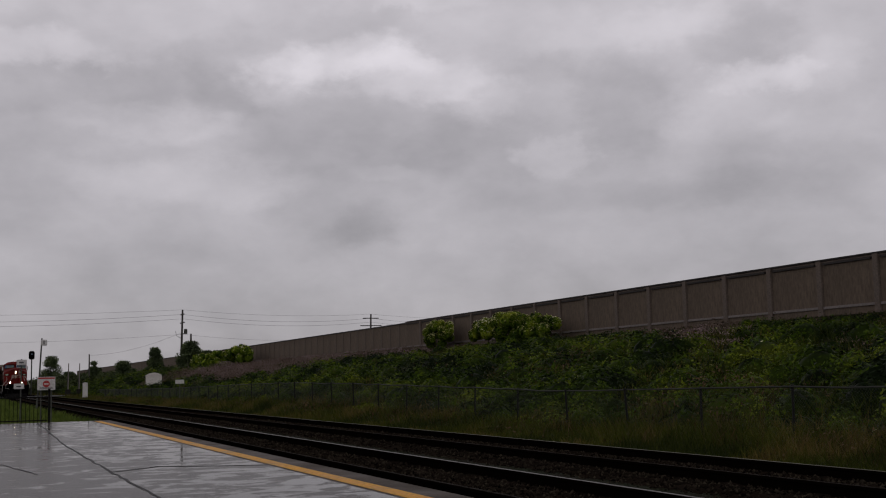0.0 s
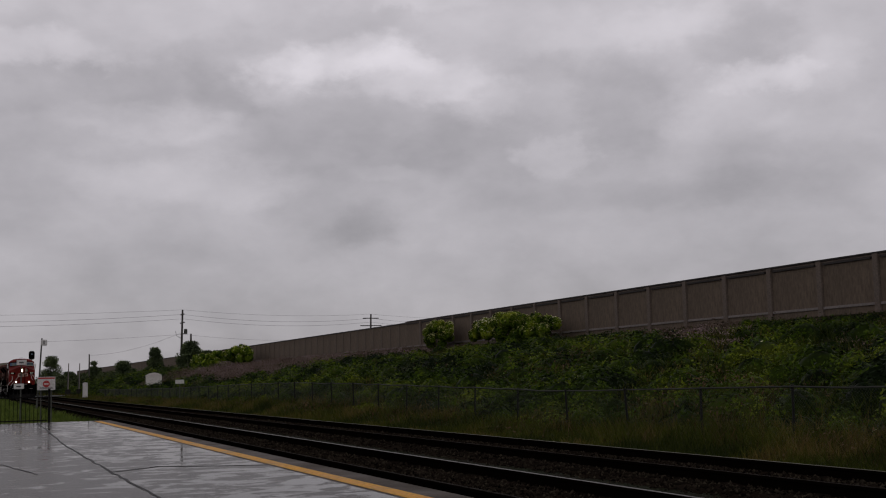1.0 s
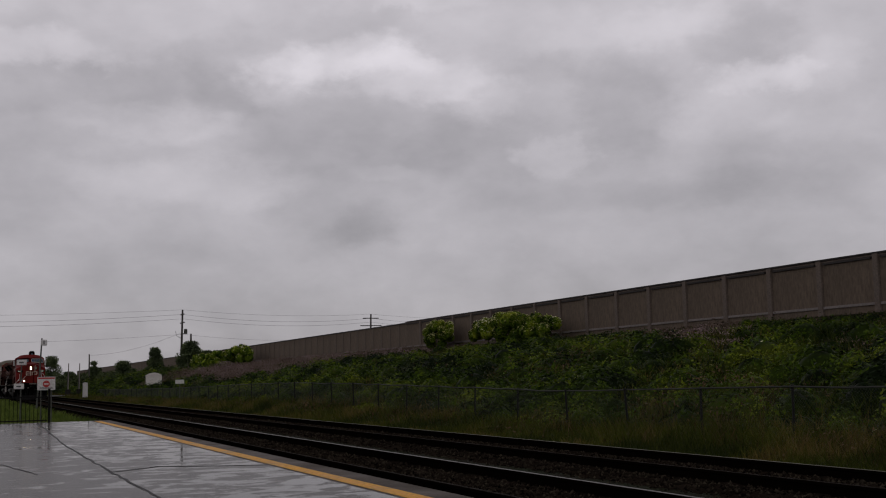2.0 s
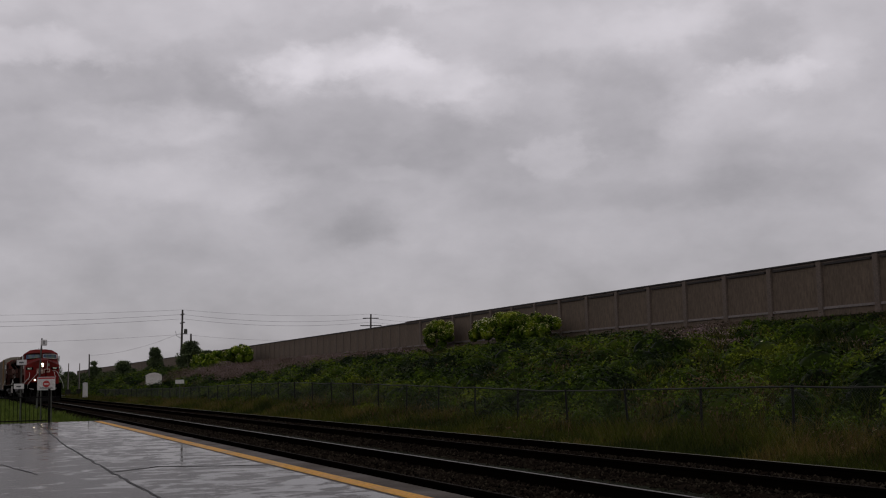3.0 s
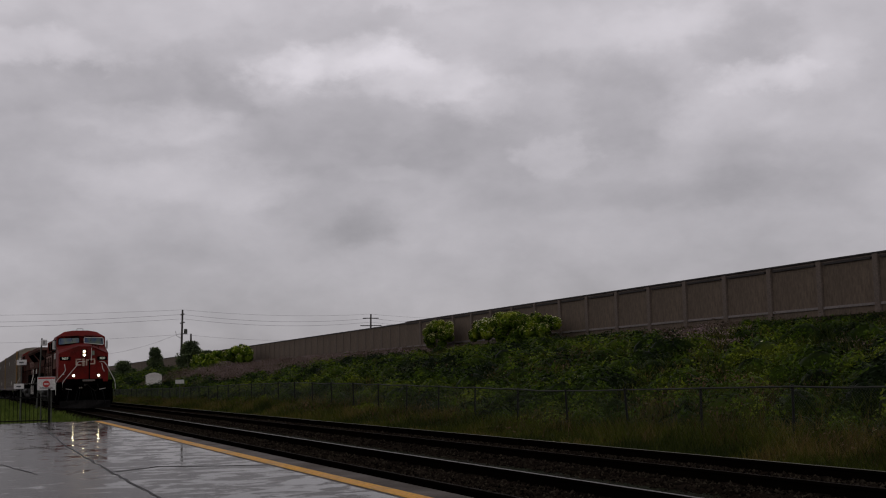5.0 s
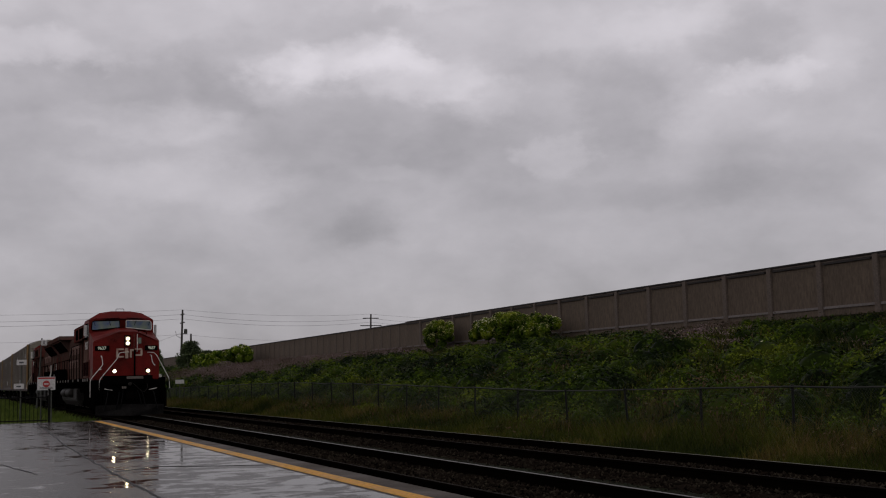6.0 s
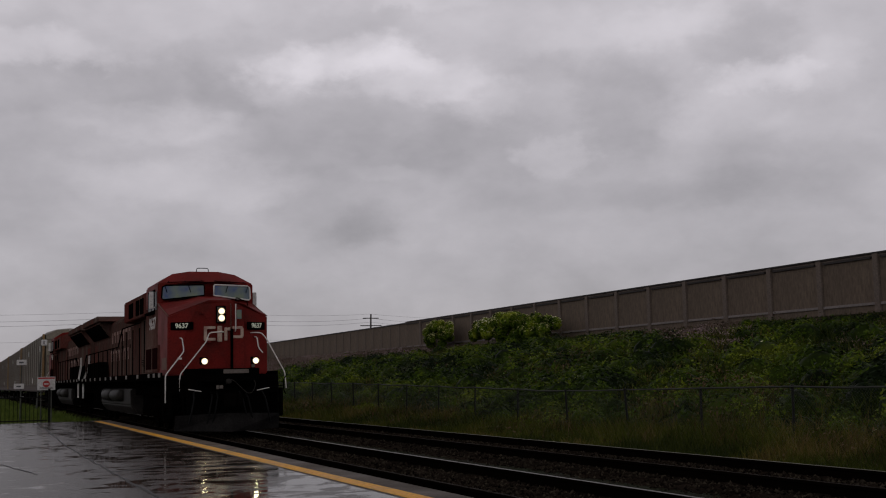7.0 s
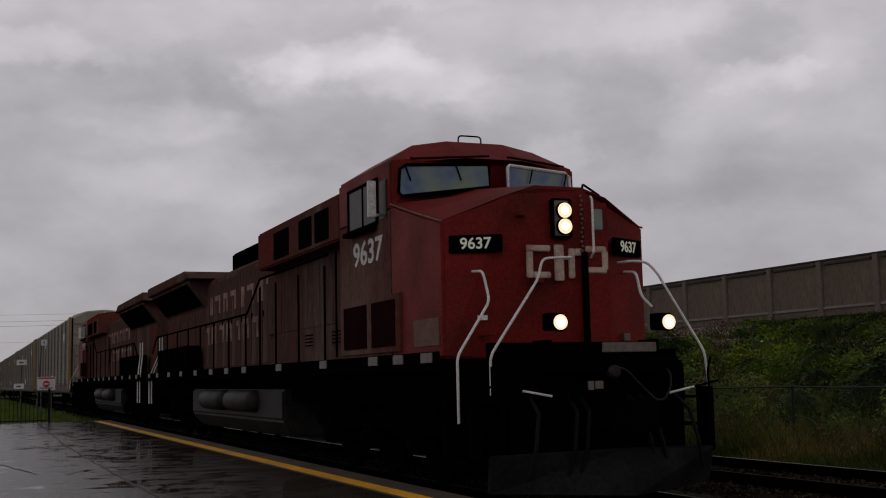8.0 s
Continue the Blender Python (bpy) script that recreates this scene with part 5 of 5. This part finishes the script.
def blob_points(n, centre, radii, gen, fill=0.35):
    d = gen.normal(0, 1, (n, 3))
    d /= np.linalg.norm(d, axis=1, keepdims=True)
    return np.array(centre) + d * np.array(radii) * (1 - fill * gen.random((n, 1)) ** 1.5)


def build_shrub(lobes, label, leaf, count, blooms, mat, seed, group="shrubs"):
    """A shrub of many leaves about several lobes, on a few stems."""
    gen = np.random.default_rng(seed)
    cx, cy = lobes[0][0], lobes[0][1]
    z0 = float(ground_z(cx, cy))
    shrub = tagged(new("shrub"), label, "shrub", group)
    shrub.matrix_basis = pose(cx, cy, z0)
    pts, tops, faces = [], [], []
    for (x, y, z, rx, ry, rz) in lobes:
        sub = max(14, int(24 * rx))
        for k in range(sub):
            d = gen.normal(0, 1, 3)
            d /= np.linalg.norm(d)
            c = np.array([x - cx, y - cy, z - z0]) + d * np.array([rx, ry, rz]) * 0.68
            r = gen.uniform(0.24, 0.40) * np.array([rx, min(ry, 2.2 * rx), rz])
            pts.append(blob_points(count // (len(lobes) * sub), c, r, gen, 0.25))
            faces.append(pts[-1] - c)
            tops.append(blob_points(int(blooms / (len(lobes) * sub)) + 1, c + np.array([0, 0, r[2] * 0.4]), r * np.array([1, 1, 0.75]), gen, 0.05))
    pts, faces = np.concatenate(pts), np.concatenate(faces)
    faces = faces / (np.linalg.norm(faces, axis=1, keepdims=True) + 1e-6)
    pts, faces = pts[pts[:, 2] > -0.1], faces[pts[:, 2] > -0.1]
    part("foliage", leaves_mesh("foliage", pts, gen.uniform(0.6, 1.3, len(pts)) * leaf, 0.6, mat, gen, faces), None, shrub, "dense green leaves")
    if blooms:
        tops = np.concatenate(tops)
        tops = tops[tops[:, 2] > 0.75]
        part("blossom", leaves_mesh("blossom", tops, gen.uniform(0.5, 1.0, len(tops)) * leaf * 1.1, 0.35, M["bloom"], gen), None, shrub, "flat cream flower heads")["kind"] = "stuff"
    stems = Shape()
    for k in range(7):
        a = gen.uniform(0, 6.28)
        stems.tube([(0.15 * math.cos(a), 0.15 * math.sin(a), -0.15), (0.5 * math.cos(a), 0.5 * math.sin(a), 0.7), (0.8 * math.cos(a), 0.8 * math.sin(a), 1.4)], 0.035, 5, r_end=0.012)
    part("woody_base", stems, M["bark"], shrub)
    return shrub


E_SHRUB = "elder shrub with cream flower heads before the noise barrier"
build_shrub([(35.7, 87.4, 4.7, 0.85, 3.7, 1.15), (35.6, 86.6, 5.1, 0.7, 2.4, 0.85)], "small " + E_SHRUB, 0.10, 12000, 2600, M["bush"], 21)
build_shrub([(35.3, 73.2, 4.5, 1.0, 5.0, 1.2), (35.3, 73.6, 5.05, 0.9, 3.4, 0.8), (35.2, 68.6, 4.2, 0.9, 3.4, 1.15), (35.2, 77.0, 4.5, 0.8, 2.9, 1.0)], "broad " + E_SHRUB, 0.10, 30000, 4200, M["bush"], 22)
build_shrub([(34.5, 180, 4.4, 1.4, 9, 1.5), (34.5, 166, 4.6, 1.4, 10, 1.5), (34.5, 154, 4.7, 1.3, 6.5, 1.6)], "long row of yellow-green shrubs along the barrier", 0.22, 22000, 1200, M["bush"], 23)


def build_tree(x, y, top, spread, label, seed, base=None, crown_low=0.0, leaf=0.20, count=9000):
    gen = np.random.default_rng(seed)
    z0 = float(ground_z(x, y)) if base is None else base
    h = top - z0
    tree = tagged(new("tree"), label, "tree", "trees")
    tree.matrix_basis = pose(x, y, z0)
    trunk = Shape().tube([(0, 0, -0.3), (0.05, 0.02, h * 0.3), (0.0, 0.08, h * 0.6), (0.1, 0.0, h * 0.9)], 0.05 + h * 0.018, 8, r_end=0.03)
    pts = []
    for k in range(44):
        t = crown_low + (1 - crown_low) * (0.08 + 0.92 * gen.random() ** 1.1)
        rad = spread * 1.35 * (1.04 - t) ** 0.75 * gen.uniform(0.35, 1.0)
        a = gen.uniform(0, 6.28)
        tip = (math.cos(a) * rad * 0.75, math.sin(a) * rad * 0.75, h * (t - 0.05))
        trunk.tube([(0, 0, h * t * 0.72), (tip[0] * 0.6, tip[1] * 0.6, h * (t * 0.86)), tip], 0.05, 5, r_end=0.012)
        r = spread * gen.uniform(0.28, 0.5)
        pts.append(blob_points(count // 44, tip, (r, r, r * 0.75), gen, 0.6))
    part("trunk", trunk, M["bark"], tree)
    pts = np.concatenate(pts)
    pts = pts[pts[:, 2] < h * 1.02]
    part("crown", leaves_mesh("crown", pts, gen.uniform(0.6, 1.3, len(pts)) * leaf, 0.6, M["tree"], gen), None, tree, "uneven leafy crown")
    return tree


build_tree(34.2, 188, 7.9, 2.9, "dark green bushy tree beside the utility pole", 31, crown_low=0.0)
build_tree(36.2, 186, 6.3, 1.8, "low dark green tree before the barrier", 36, crown_low=0.0)
build_tree(31.8, 210, 7.6, 1.9, "slender dark green tree before the barrier", 32, crown_low=0.0)
build_tree(27.6, 220, 5.5, 2.6, "round low green tree by the track", 33, base=0.3, crown_low=0.0)
build_tree(29.8, 225, 4.2, 2.0, "round low green tree by the track", 37, base=0.3, crown_low=0.0)
build_tree(23.6, 232, 5.8, 1.6, "narrow dark tree by the crossing", 34, base=0.2, crown_low=0.0)
build_tree(17.9, 262, 7.6, 2.9, "rounded dark tree beyond the crossing", 35, base=0.2, crown_low=0.0)
build_tree(24.5, 236, 4.6, 2.2, "low green tree beyond the crossing", 38, base=0.2, crown_low=0.0)
build_tree(20.2, 246, 4.0, 2.4, "low green tree beyond the crossing", 39, base=0.2, crown_low=0.0)


def build_far_woods():
    gen = np.random.default_rng(41)
    n = 26000
    x = gen.uniform(-120, 36, n)
    y = 285 + gen.normal(0, 5, n) - 0.2 * x
    h = (2.2 + 2.6 * Lattice(6, 8)(x, y * 0)) * gen.random(n) ** 0.5
    tagged(new("far_woods", leaves_mesh("far_woods", np.stack([x, y, h - 0.2], -1), gen.uniform(0.3, 0.6, n), 0.6, M["tree"], gen)), "distant dark hedge and trees", "woods", kind="stuff")
    n = 16000
    x, y = gen.uniform(13, 34, n), gen.uniform(225, 262, n)
    h = (1.2 + 2.6 * Lattice(3, 9)(x, y)) * gen.random(n) ** 0.5
    tagged(new("scrub", leaves_mesh("scrub", np.stack([x, y, ground_z(x, y) * 0.4 + h], -1), gen.uniform(0.2, 0.4, n), 0.6, M["bush_dark"], gen)), "low dark scrub by the crossing", "bushes", kind="stuff")


M["bush_dark"] = foliage("scrub_leaves", (0.030, 0.044, 0.016), (0.070, 0.092, 0.030), (0.10, 0.12, 0.045))
build_far_woods()


# ---------------- wire fence ----------------
def build_wire_fence():
    fence = tagged(new("chain_link_fence"), "weathered chain-link fence in long grass at the foot of the slope", "fence")
    step, high = 3.05, 1.2
    ys = [15.5 - 4 * step + step * k for k in range(46)]
    post = Shape().tube([(0, 0, -0.2), (0, 0, high)], 0.028, 8).lathe((0, 0, high), (0, 0, 1), [(0, 0.036), (0.03, 0.034), (0.05, 0.01)], 8).mesh("fence_post", M["fence_post"])
    wires = Shape()
    pitch = 0.075
    n = int(step / pitch)
    for k in range(-int(high / pitch), n):
        for sgn in (0, 1):
            a, b = k * pitch, k * pitch + high
            lo, hi = max(a, 0.0), min(b, step)
            if hi - lo < 0.02:
                continue
            za, zb = lo - a, hi - a
            if sgn:
                lo, hi = step - lo, step - hi
            p, q = (0.0, lo, za), (0.0, hi, zb)
            w = 0.0019
            wires.add([(p[0] - w, p[1], p[2]), (p[0] + w, p[1], p[2] - w), (p[0], p[1], p[2] + w), (q[0] - w, q[1], q[2]), (q[0] + w, q[1], q[2] - w), (q[0], q[1], q[2] + w)],
                      [(0, 1, 4, 3), (1, 2, 5, 4), (2, 0, 3, 5)])
    net = wires.mesh("wire_mesh", M["mesh_wire"])
    for k, y in enumerate(ys):
        g, g2 = float(fence_ground(y)), float(fence_ground(y + step))
        part("fence_post", post, None, fence, at=Matrix.Translation((FENCE_X, y, g)) @ pose(0, 0, 0, random.uniform(-2, 2), random.uniform(-2, 2), 0))
        if k == len(ys) - 1:
            break
        part("top_rail", Shape().tube([(FENCE_X, y, g + high), (FENCE_X + random.uniform(-0.02, 0.02), y + step / 2, (g + g2) / 2 + high - random.uniform(0, 0.03)), (FENCE_X, y + step, g2 + high)], 0.021, 6), M["fence_rail"], fence)
        part("wire_mesh", net, None, fence, "thin wire mesh", at=Matrix.Translation((FENCE_X, y, g)) @ pose(0, 0, 0, math.degrees(math.atan2(g2 - g, step)), 0, 0))


build_wire_fence()


# ---------------- end of the platform ----------------
def build_iron_fence():
    fence = tagged(new("iron_fence"), "black iron bar fence across the end of the platform", "fence")
    y, base, top = 40.35, 0.06, 1.03
    x0, x1 = -8.0, 2.66
    for z in (base + 0.12, top - 0.10):
        part("fence_rail", Shape().box(x0, x1, y - 0.02, y + 0.02, z - 0.02, z + 0.02), M["iron"], fence)
    bar = Shape().tube([(0, 0, base), (0, 0, top)], 0.011, 6).lathe((0, 0, top), (0, 0, 1), [(0, 0.012), (0.02, 0.018), (0.06, 0.002)], 6).mesh("fence_bar", M["iron"])
    x = x0
    while x < x1:
        part("fence_bar", bar, None, fence, at=Matrix.Translation((x, y, 0)))
        x += 0.125
    for x in (2.72, 0.2, -2.4, -5.0):
        part("fence_post", Shape().box(x - 0.033, x + 0.033, y - 0.033, y + 0.033, -0.2, 1.17).box(x - 0.042, x + 0.042, y - 0.042, y + 0.042, 1.17, 1.20), M["iron"], fence, bevel=0.008)


build_iron_fence()


def build_signs():
    sign = tagged(new("warning_sign"), "white board sign with a red no-entry disc and red heading", "sign")
    y = 42.0
    board = part("board", Shape().box(2.44, 3.02, y - 0.012, y + 0.012, 1.15, 1.60), M["white"], sign, bevel=0.006)
    part("heading_bar", Shape().box(2.46, 3.00, y - 0.020, y - 0.012, 1.53, 1.58), M["sign_red"], board, "red heading bar")
    disc = part("no_entry_disc", Shape().lathe((2.73, y - 0.012, 1.36), (0, -1, 0), [(0, 0.115), (0.008, 0.115)], 24), M["sign_red"], board, "red disc")
    part("white_bar", Shape().box(2.66, 2.80, y - 0.028, y - 0.020, 1.34, 1.38), M["white"], disc)
    for z in (1.20, 1.235):
        part("text_bar", Shape().box(2.52, 2.94, y - 0.020, y - 0.012, z, z + 0.014), M["tankgrey_sign"], board, "small line of dark text")
    for x in (2.56, 2.90):
        part("sign_post", Shape().box(x - 0.018, x + 0.018, y + 0.012, y + 0.045, -0.25, 1.56), M["galv"], sign)

    plates = tagged(new("track_marker"), "thin steel post with two small white plates", "sign")
    y = 44.0
    part("marker_post", Shape().tube([(1.99, y, -0.25), (2.02, y, 2.26)], 0.022, 8), M["galv"], plates)
    for x, z, w in ((2.02, 2.14, 0.17), (1.94, 1.30, 0.17)):
        pl = part("plate", Shape().box(x - w, x + w, y - 0.04, y - 0.025, z - 0.095, z + 0.095), M["white"], plates, bevel=0.01)
        part("text_bar", Shape().box(x - w * 0.5, x + w * 0.4, y - 0.045, y - 0.04, z - 0.03, z + 0.02), M["tankgrey_sign"], pl, "dark mark")

    lamp = tagged(new("lamp_post"), "thin leaning pole with a small white lamp box", "lamp post")
    y = 70.0
    part("mast", Shape().tube([(4.02, y, -0.25), (4.16, y, 1.6), (4.28, y, 4.0)], 0.055, 8, r_end=0.04), M["galv"], lamp)
    box = part("lamp_box", Shape().box(4.24, 4.56, y - 0.14, y + 0.06, 3.58, 3.92), M["white"], lamp, bevel=0.03)
    part("lamp_mark", Shape().box(4.36, 4.41, y - 0.15, y - 0.14, 3.66, 3.84), M["black"], box)

    sig = tagged(new("railway_signal"), "black round-backed railway signal head on a thin mast", "signal")
    y = 200.0
    part("mast", Shape().tube([(10.7, y, -0.3), (10.7, y, 6.2)], 0.10, 8), M["galv"], sig)
    head = part("signal_head", Shape().box(10.25, 11.15, y - 0.15, y + 0.15, 5.65, 7.0), M["black"], sig, bevel=0.12)
    part("signal_lens", Shape().lathe((10.7, y - 0.15, 6.5), (0, -1, 0), [(0, 0.13), (0.06, 0.13)], 12), M["glass"], head)

    small = tagged(new("small_sign"), "small white board on a post beside the fence", "sign")
    part("board", Shape().box(-0.31, 0.31, -0.015, 0.015, 1.62, 1.90), M["white"], small, bevel=0.006)
    part("post", Shape().tube([(0, 0.03, -0.3), (0, 0.03, 1.8)], 0.03, 8), M["galv"], small)
    small.matrix_basis = pose(14.7, 85.5, -0.36, 0, 0, -8)

    cab = tagged(new("equipment_cabinet"), "small white signal equipment cabinet beside the tracks", "cabinet")
    part("body", Shape().box(-0.26, 0.26, -0.22, 0.22, 0.0, 1.55), M["white"], cab, bevel=0.02)
    part("roof", Shape().prism([(-0.30, 1.55), (0.30, 1.55), (0.0, 1.66)], -0.26, 0.26), M["white"], cab, bevel=0.01)
    part("door", Shape().box(-0.20, 0.20, -0.235, -0.22, 0.15, 1.45), M["white"], cab, bevel=0.005)
    part("plinth", Shape().box(-0.30, 0.30, -0.26, 0.26, -0.35, 0.0), M["coping"], cab)
    cab.matrix_basis = pose(12.96, 136, -0.02)

    shed = tagged(new("equipment_shed"), "small pale metal equipment shed with a low gable roof", "shed")
    part("wall", Shape().box(-0.95, 0.95, -0.9, 0.9, -0.5, 1.42), M["shed"], shed, bevel=0.02)
    part("roof", Shape().prism([(-1.05, 1.40), (1.05, 1.40), (0.55, 1.68), (0.0, 1.78), (-0.55, 1.68)], -1.0, 1.0), M["shed"], shed, bevel=0.03)
    part("door", Shape().box(-0.35, 0.35, -0.93, -0.9, -0.2, 1.25), M["shed"], shed, bevel=0.01)
    shed.matrix_basis = pose(22.55, 150, 0.92, 0, 0, -6)

    for x, y, top in ((13.85, 170, 4.6), (15.5, 172, 4.6)):
        xs = tagged(new("crossing_signal"), "slim level crossing mast with a lifted barrier arm", "signal", "crossing masts")
        part("mast", Shape().tube([(0, 0, -0.3), (0, 0, 2.6)], 0.07, 8), M["galv"], xs)
        part("barrier_arm", Shape().tube([(0.05, 0, 0.9), (0.12, 0, top)], 0.11, 6, r_end=0.06), M["wall_light"], xs, "upright pale barrier arm")
        part("mechanism", Shape().box(-0.3, 0.4, -0.25, 0.25, 0.3, 1.0), M["tankgrey"], xs, bevel=0.03)
        xs.matrix_basis = pose(x, y, -0.2)


M["tankgrey_sign"] = material("dark_sign_print", (0.09, 0.085, 0.085), (0.06, 0.06, 0.06), 0.6, bump=0)
M["shed"] = material("pale_painted_metal", (0.82, 0.78, 0.73), (0.72, 0.68, 0.63), 0.6, scale=1.5, fine=20, bump=0.05)
build_signs()


# level crossing road
tagged(part("road", Shape().box(-150, 14.2, 164.5, 171.5, -0.42, -0.012), M["asphalt"]), "wet asphalt road at the level crossing", "road", kind="structure")


def build_poles():
    spots = [(32.85, 190.0, 13.1), (68.4, 200.0, 13.0), (-28.0, 192.0, 12.6), (104.0, 210.0, 13.0)]
    for k, (x, y, top) in enumerate(spots):
        pole = tagged(new("utility_pole"), "weathered wooden utility pole with cross-arms and insulators", "utility pole", "utility poles")
        z0 = float(ground_z(x, y))
        part("shaft", Shape().tube([(0, 0, -0.5), (0.12, 0, (top - z0) * 0.5), (0.25, 0, top - z0)], 0.21, 10, r_end=0.14), M["pole"], pole)
        for dz, w in ((-0.75, 1.5), (-2.1, 2.0), (-3.9, 1.3)):
            arm = part("cross_arm", Shape().box(0.22 - w, 0.22 + w, -0.10, 0.06, top - z0 + dz - 0.08, top - z0 + dz + 0.08) if k == 1 else
                       Shape().box(0.10, 0.34, -w * 0.8, w * 0.8, top - z0 + dz - 0.08, top - z0 + dz + 0.08), M["pole"], pole, bevel=0.01)
        if k == 0:
            part("transformer", Shape().lathe((0.75, 0, top - z0 - 3.9), (0, 0, 1), [(0, 0.22), (0.1, 0.28), (0.7, 0.28), (0.8, 0.15)], 12), M["galv"], pole, "grey transformer can")
            part("bracket", Shape().tube([(0.2, 0, top - z0 - 4.7), (-0.7, 0, top - z0 - 4.2), (-0.9, 0, top - z0 - 3.4)], 0.035, 6), M["pole"], pole)
        pole.matrix_basis = pose(x, y, z0)
    for a, b in ((2, 0), (0, 1), (1, 3)):
        for dz, thick in ((0.0, 0.014), (-0.75, 0.018), (-1.45, 0.018), (-3.95, 0.013)):
            (xa, ya, ta), (xb, yb, tb) = spots[a], spots[b]
            pts = [(xa + 0.25 + (xb - xa) * t, ya + (yb - ya) * t, ta + (tb - ta) * t + dz - 1.0 * 4 * t * (1 - t) * (0.9 if dz else 0.6)) for t in [i / 16 for i in range(17)]]
            tagged(part("power_line", Shape().tube(pts, thick, 4), M["wire"]), "thin sagging overhead cable between utility poles", "cable", "overhead cables")
    short = tagged(new("utility_pole"), "short wooden pole near the crossing", "utility pole", "utility poles")
    part("shaft", Shape().tube([(0, 0, -0.5), (0, 0, 6.9)], 0.16, 8, r_end=0.12), M["pole"], short)
    short.matrix_basis = pose(22.5, 229, 0.2)
    stub = tagged(new("utility_pole"), "wooden pole behind the noise barrier", "utility pole", "utility poles")
    part("shaft", Shape().tube([(0, 0, -0.5), (0, 0, 7.2)], 0.22, 8, r_end=0.17), M["pole"], stub)
    stub.matrix_basis = pose(41.7, 230, float(ground_z(41.7, 230)))
    a, b = Vector((32.9, 190, 9.4)), Vector((22.5, 229, 6.9))
    pts = [tuple(a.lerp(b, t) - Vector((0, 0, 0.8 * 4 * t * (1 - t)))) for t in [i / 12 for i in range(13)]]
    tagged(part("power_line", Shape().tube(pts, 0.016, 4), M["wire"]), "thin sagging service cable", "cable", "overhead cables")


build_poles()


# ---------------- sleepers ----------------
def build_ties():
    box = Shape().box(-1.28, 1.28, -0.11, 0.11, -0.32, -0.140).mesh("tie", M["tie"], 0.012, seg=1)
    for track, x in ((near_track, TRACK_NEAR), (far_track, TRACK_FAR)):
        for k in range(150):
            y = 3.0 + 0.56 * k
            part("tie", box, None, track, at=Matrix.Translation((x + random.uniform(-0.04, 0.04), y, random.uniform(-0.012, 0.008))) @ pose(0, 0, 0, 0, 0, random.uniform(-1.2, 1.2)))



build_ties()


def roll_wheels(thing, radius, sign):
    """Turn each wheelset by the way that the train has gone."""
    ts, way = np.array([r[0] for r in RUN]), np.array([r[1] for r in RUN])
    fine = np.arange(0, 241) / 30.0
    gone = way[0] - np.interp(fine, ts, way)
    for w in [o for o in thing.children if o.name.startswith("wheelset")]:
        p = w.matrix_basis.translation.copy()
        walk(w, [(t, pose(p.x, p.y, p.z, sign * math.degrees(g / radius), 0, 0)) for t, g in zip(fine, gone)])


def motions():
    walk(loco, [(t, pose(TRACK_NEAR, s, 0)) for t, s in RUN])
    walk(loco_rear, [(t, pose(TRACK_NEAR, s + LOCO_LENGTH * 2, 0, 0, 0, 180)) for t, s in RUN])
    for k, car in enumerate(racks):
        walk(car, [(t, pose(TRACK_NEAR, s + LOCO_LENGTH * 2 + 0.25 + 28.0 * k, 0)) for t, s in RUN])
    roll_wheels(loco, 0.53, 1)
    roll_wheels(loco_rear, 0.53, -1)
    for car in racks:
        roll_wheels(car, 0.44, 1)


motions()
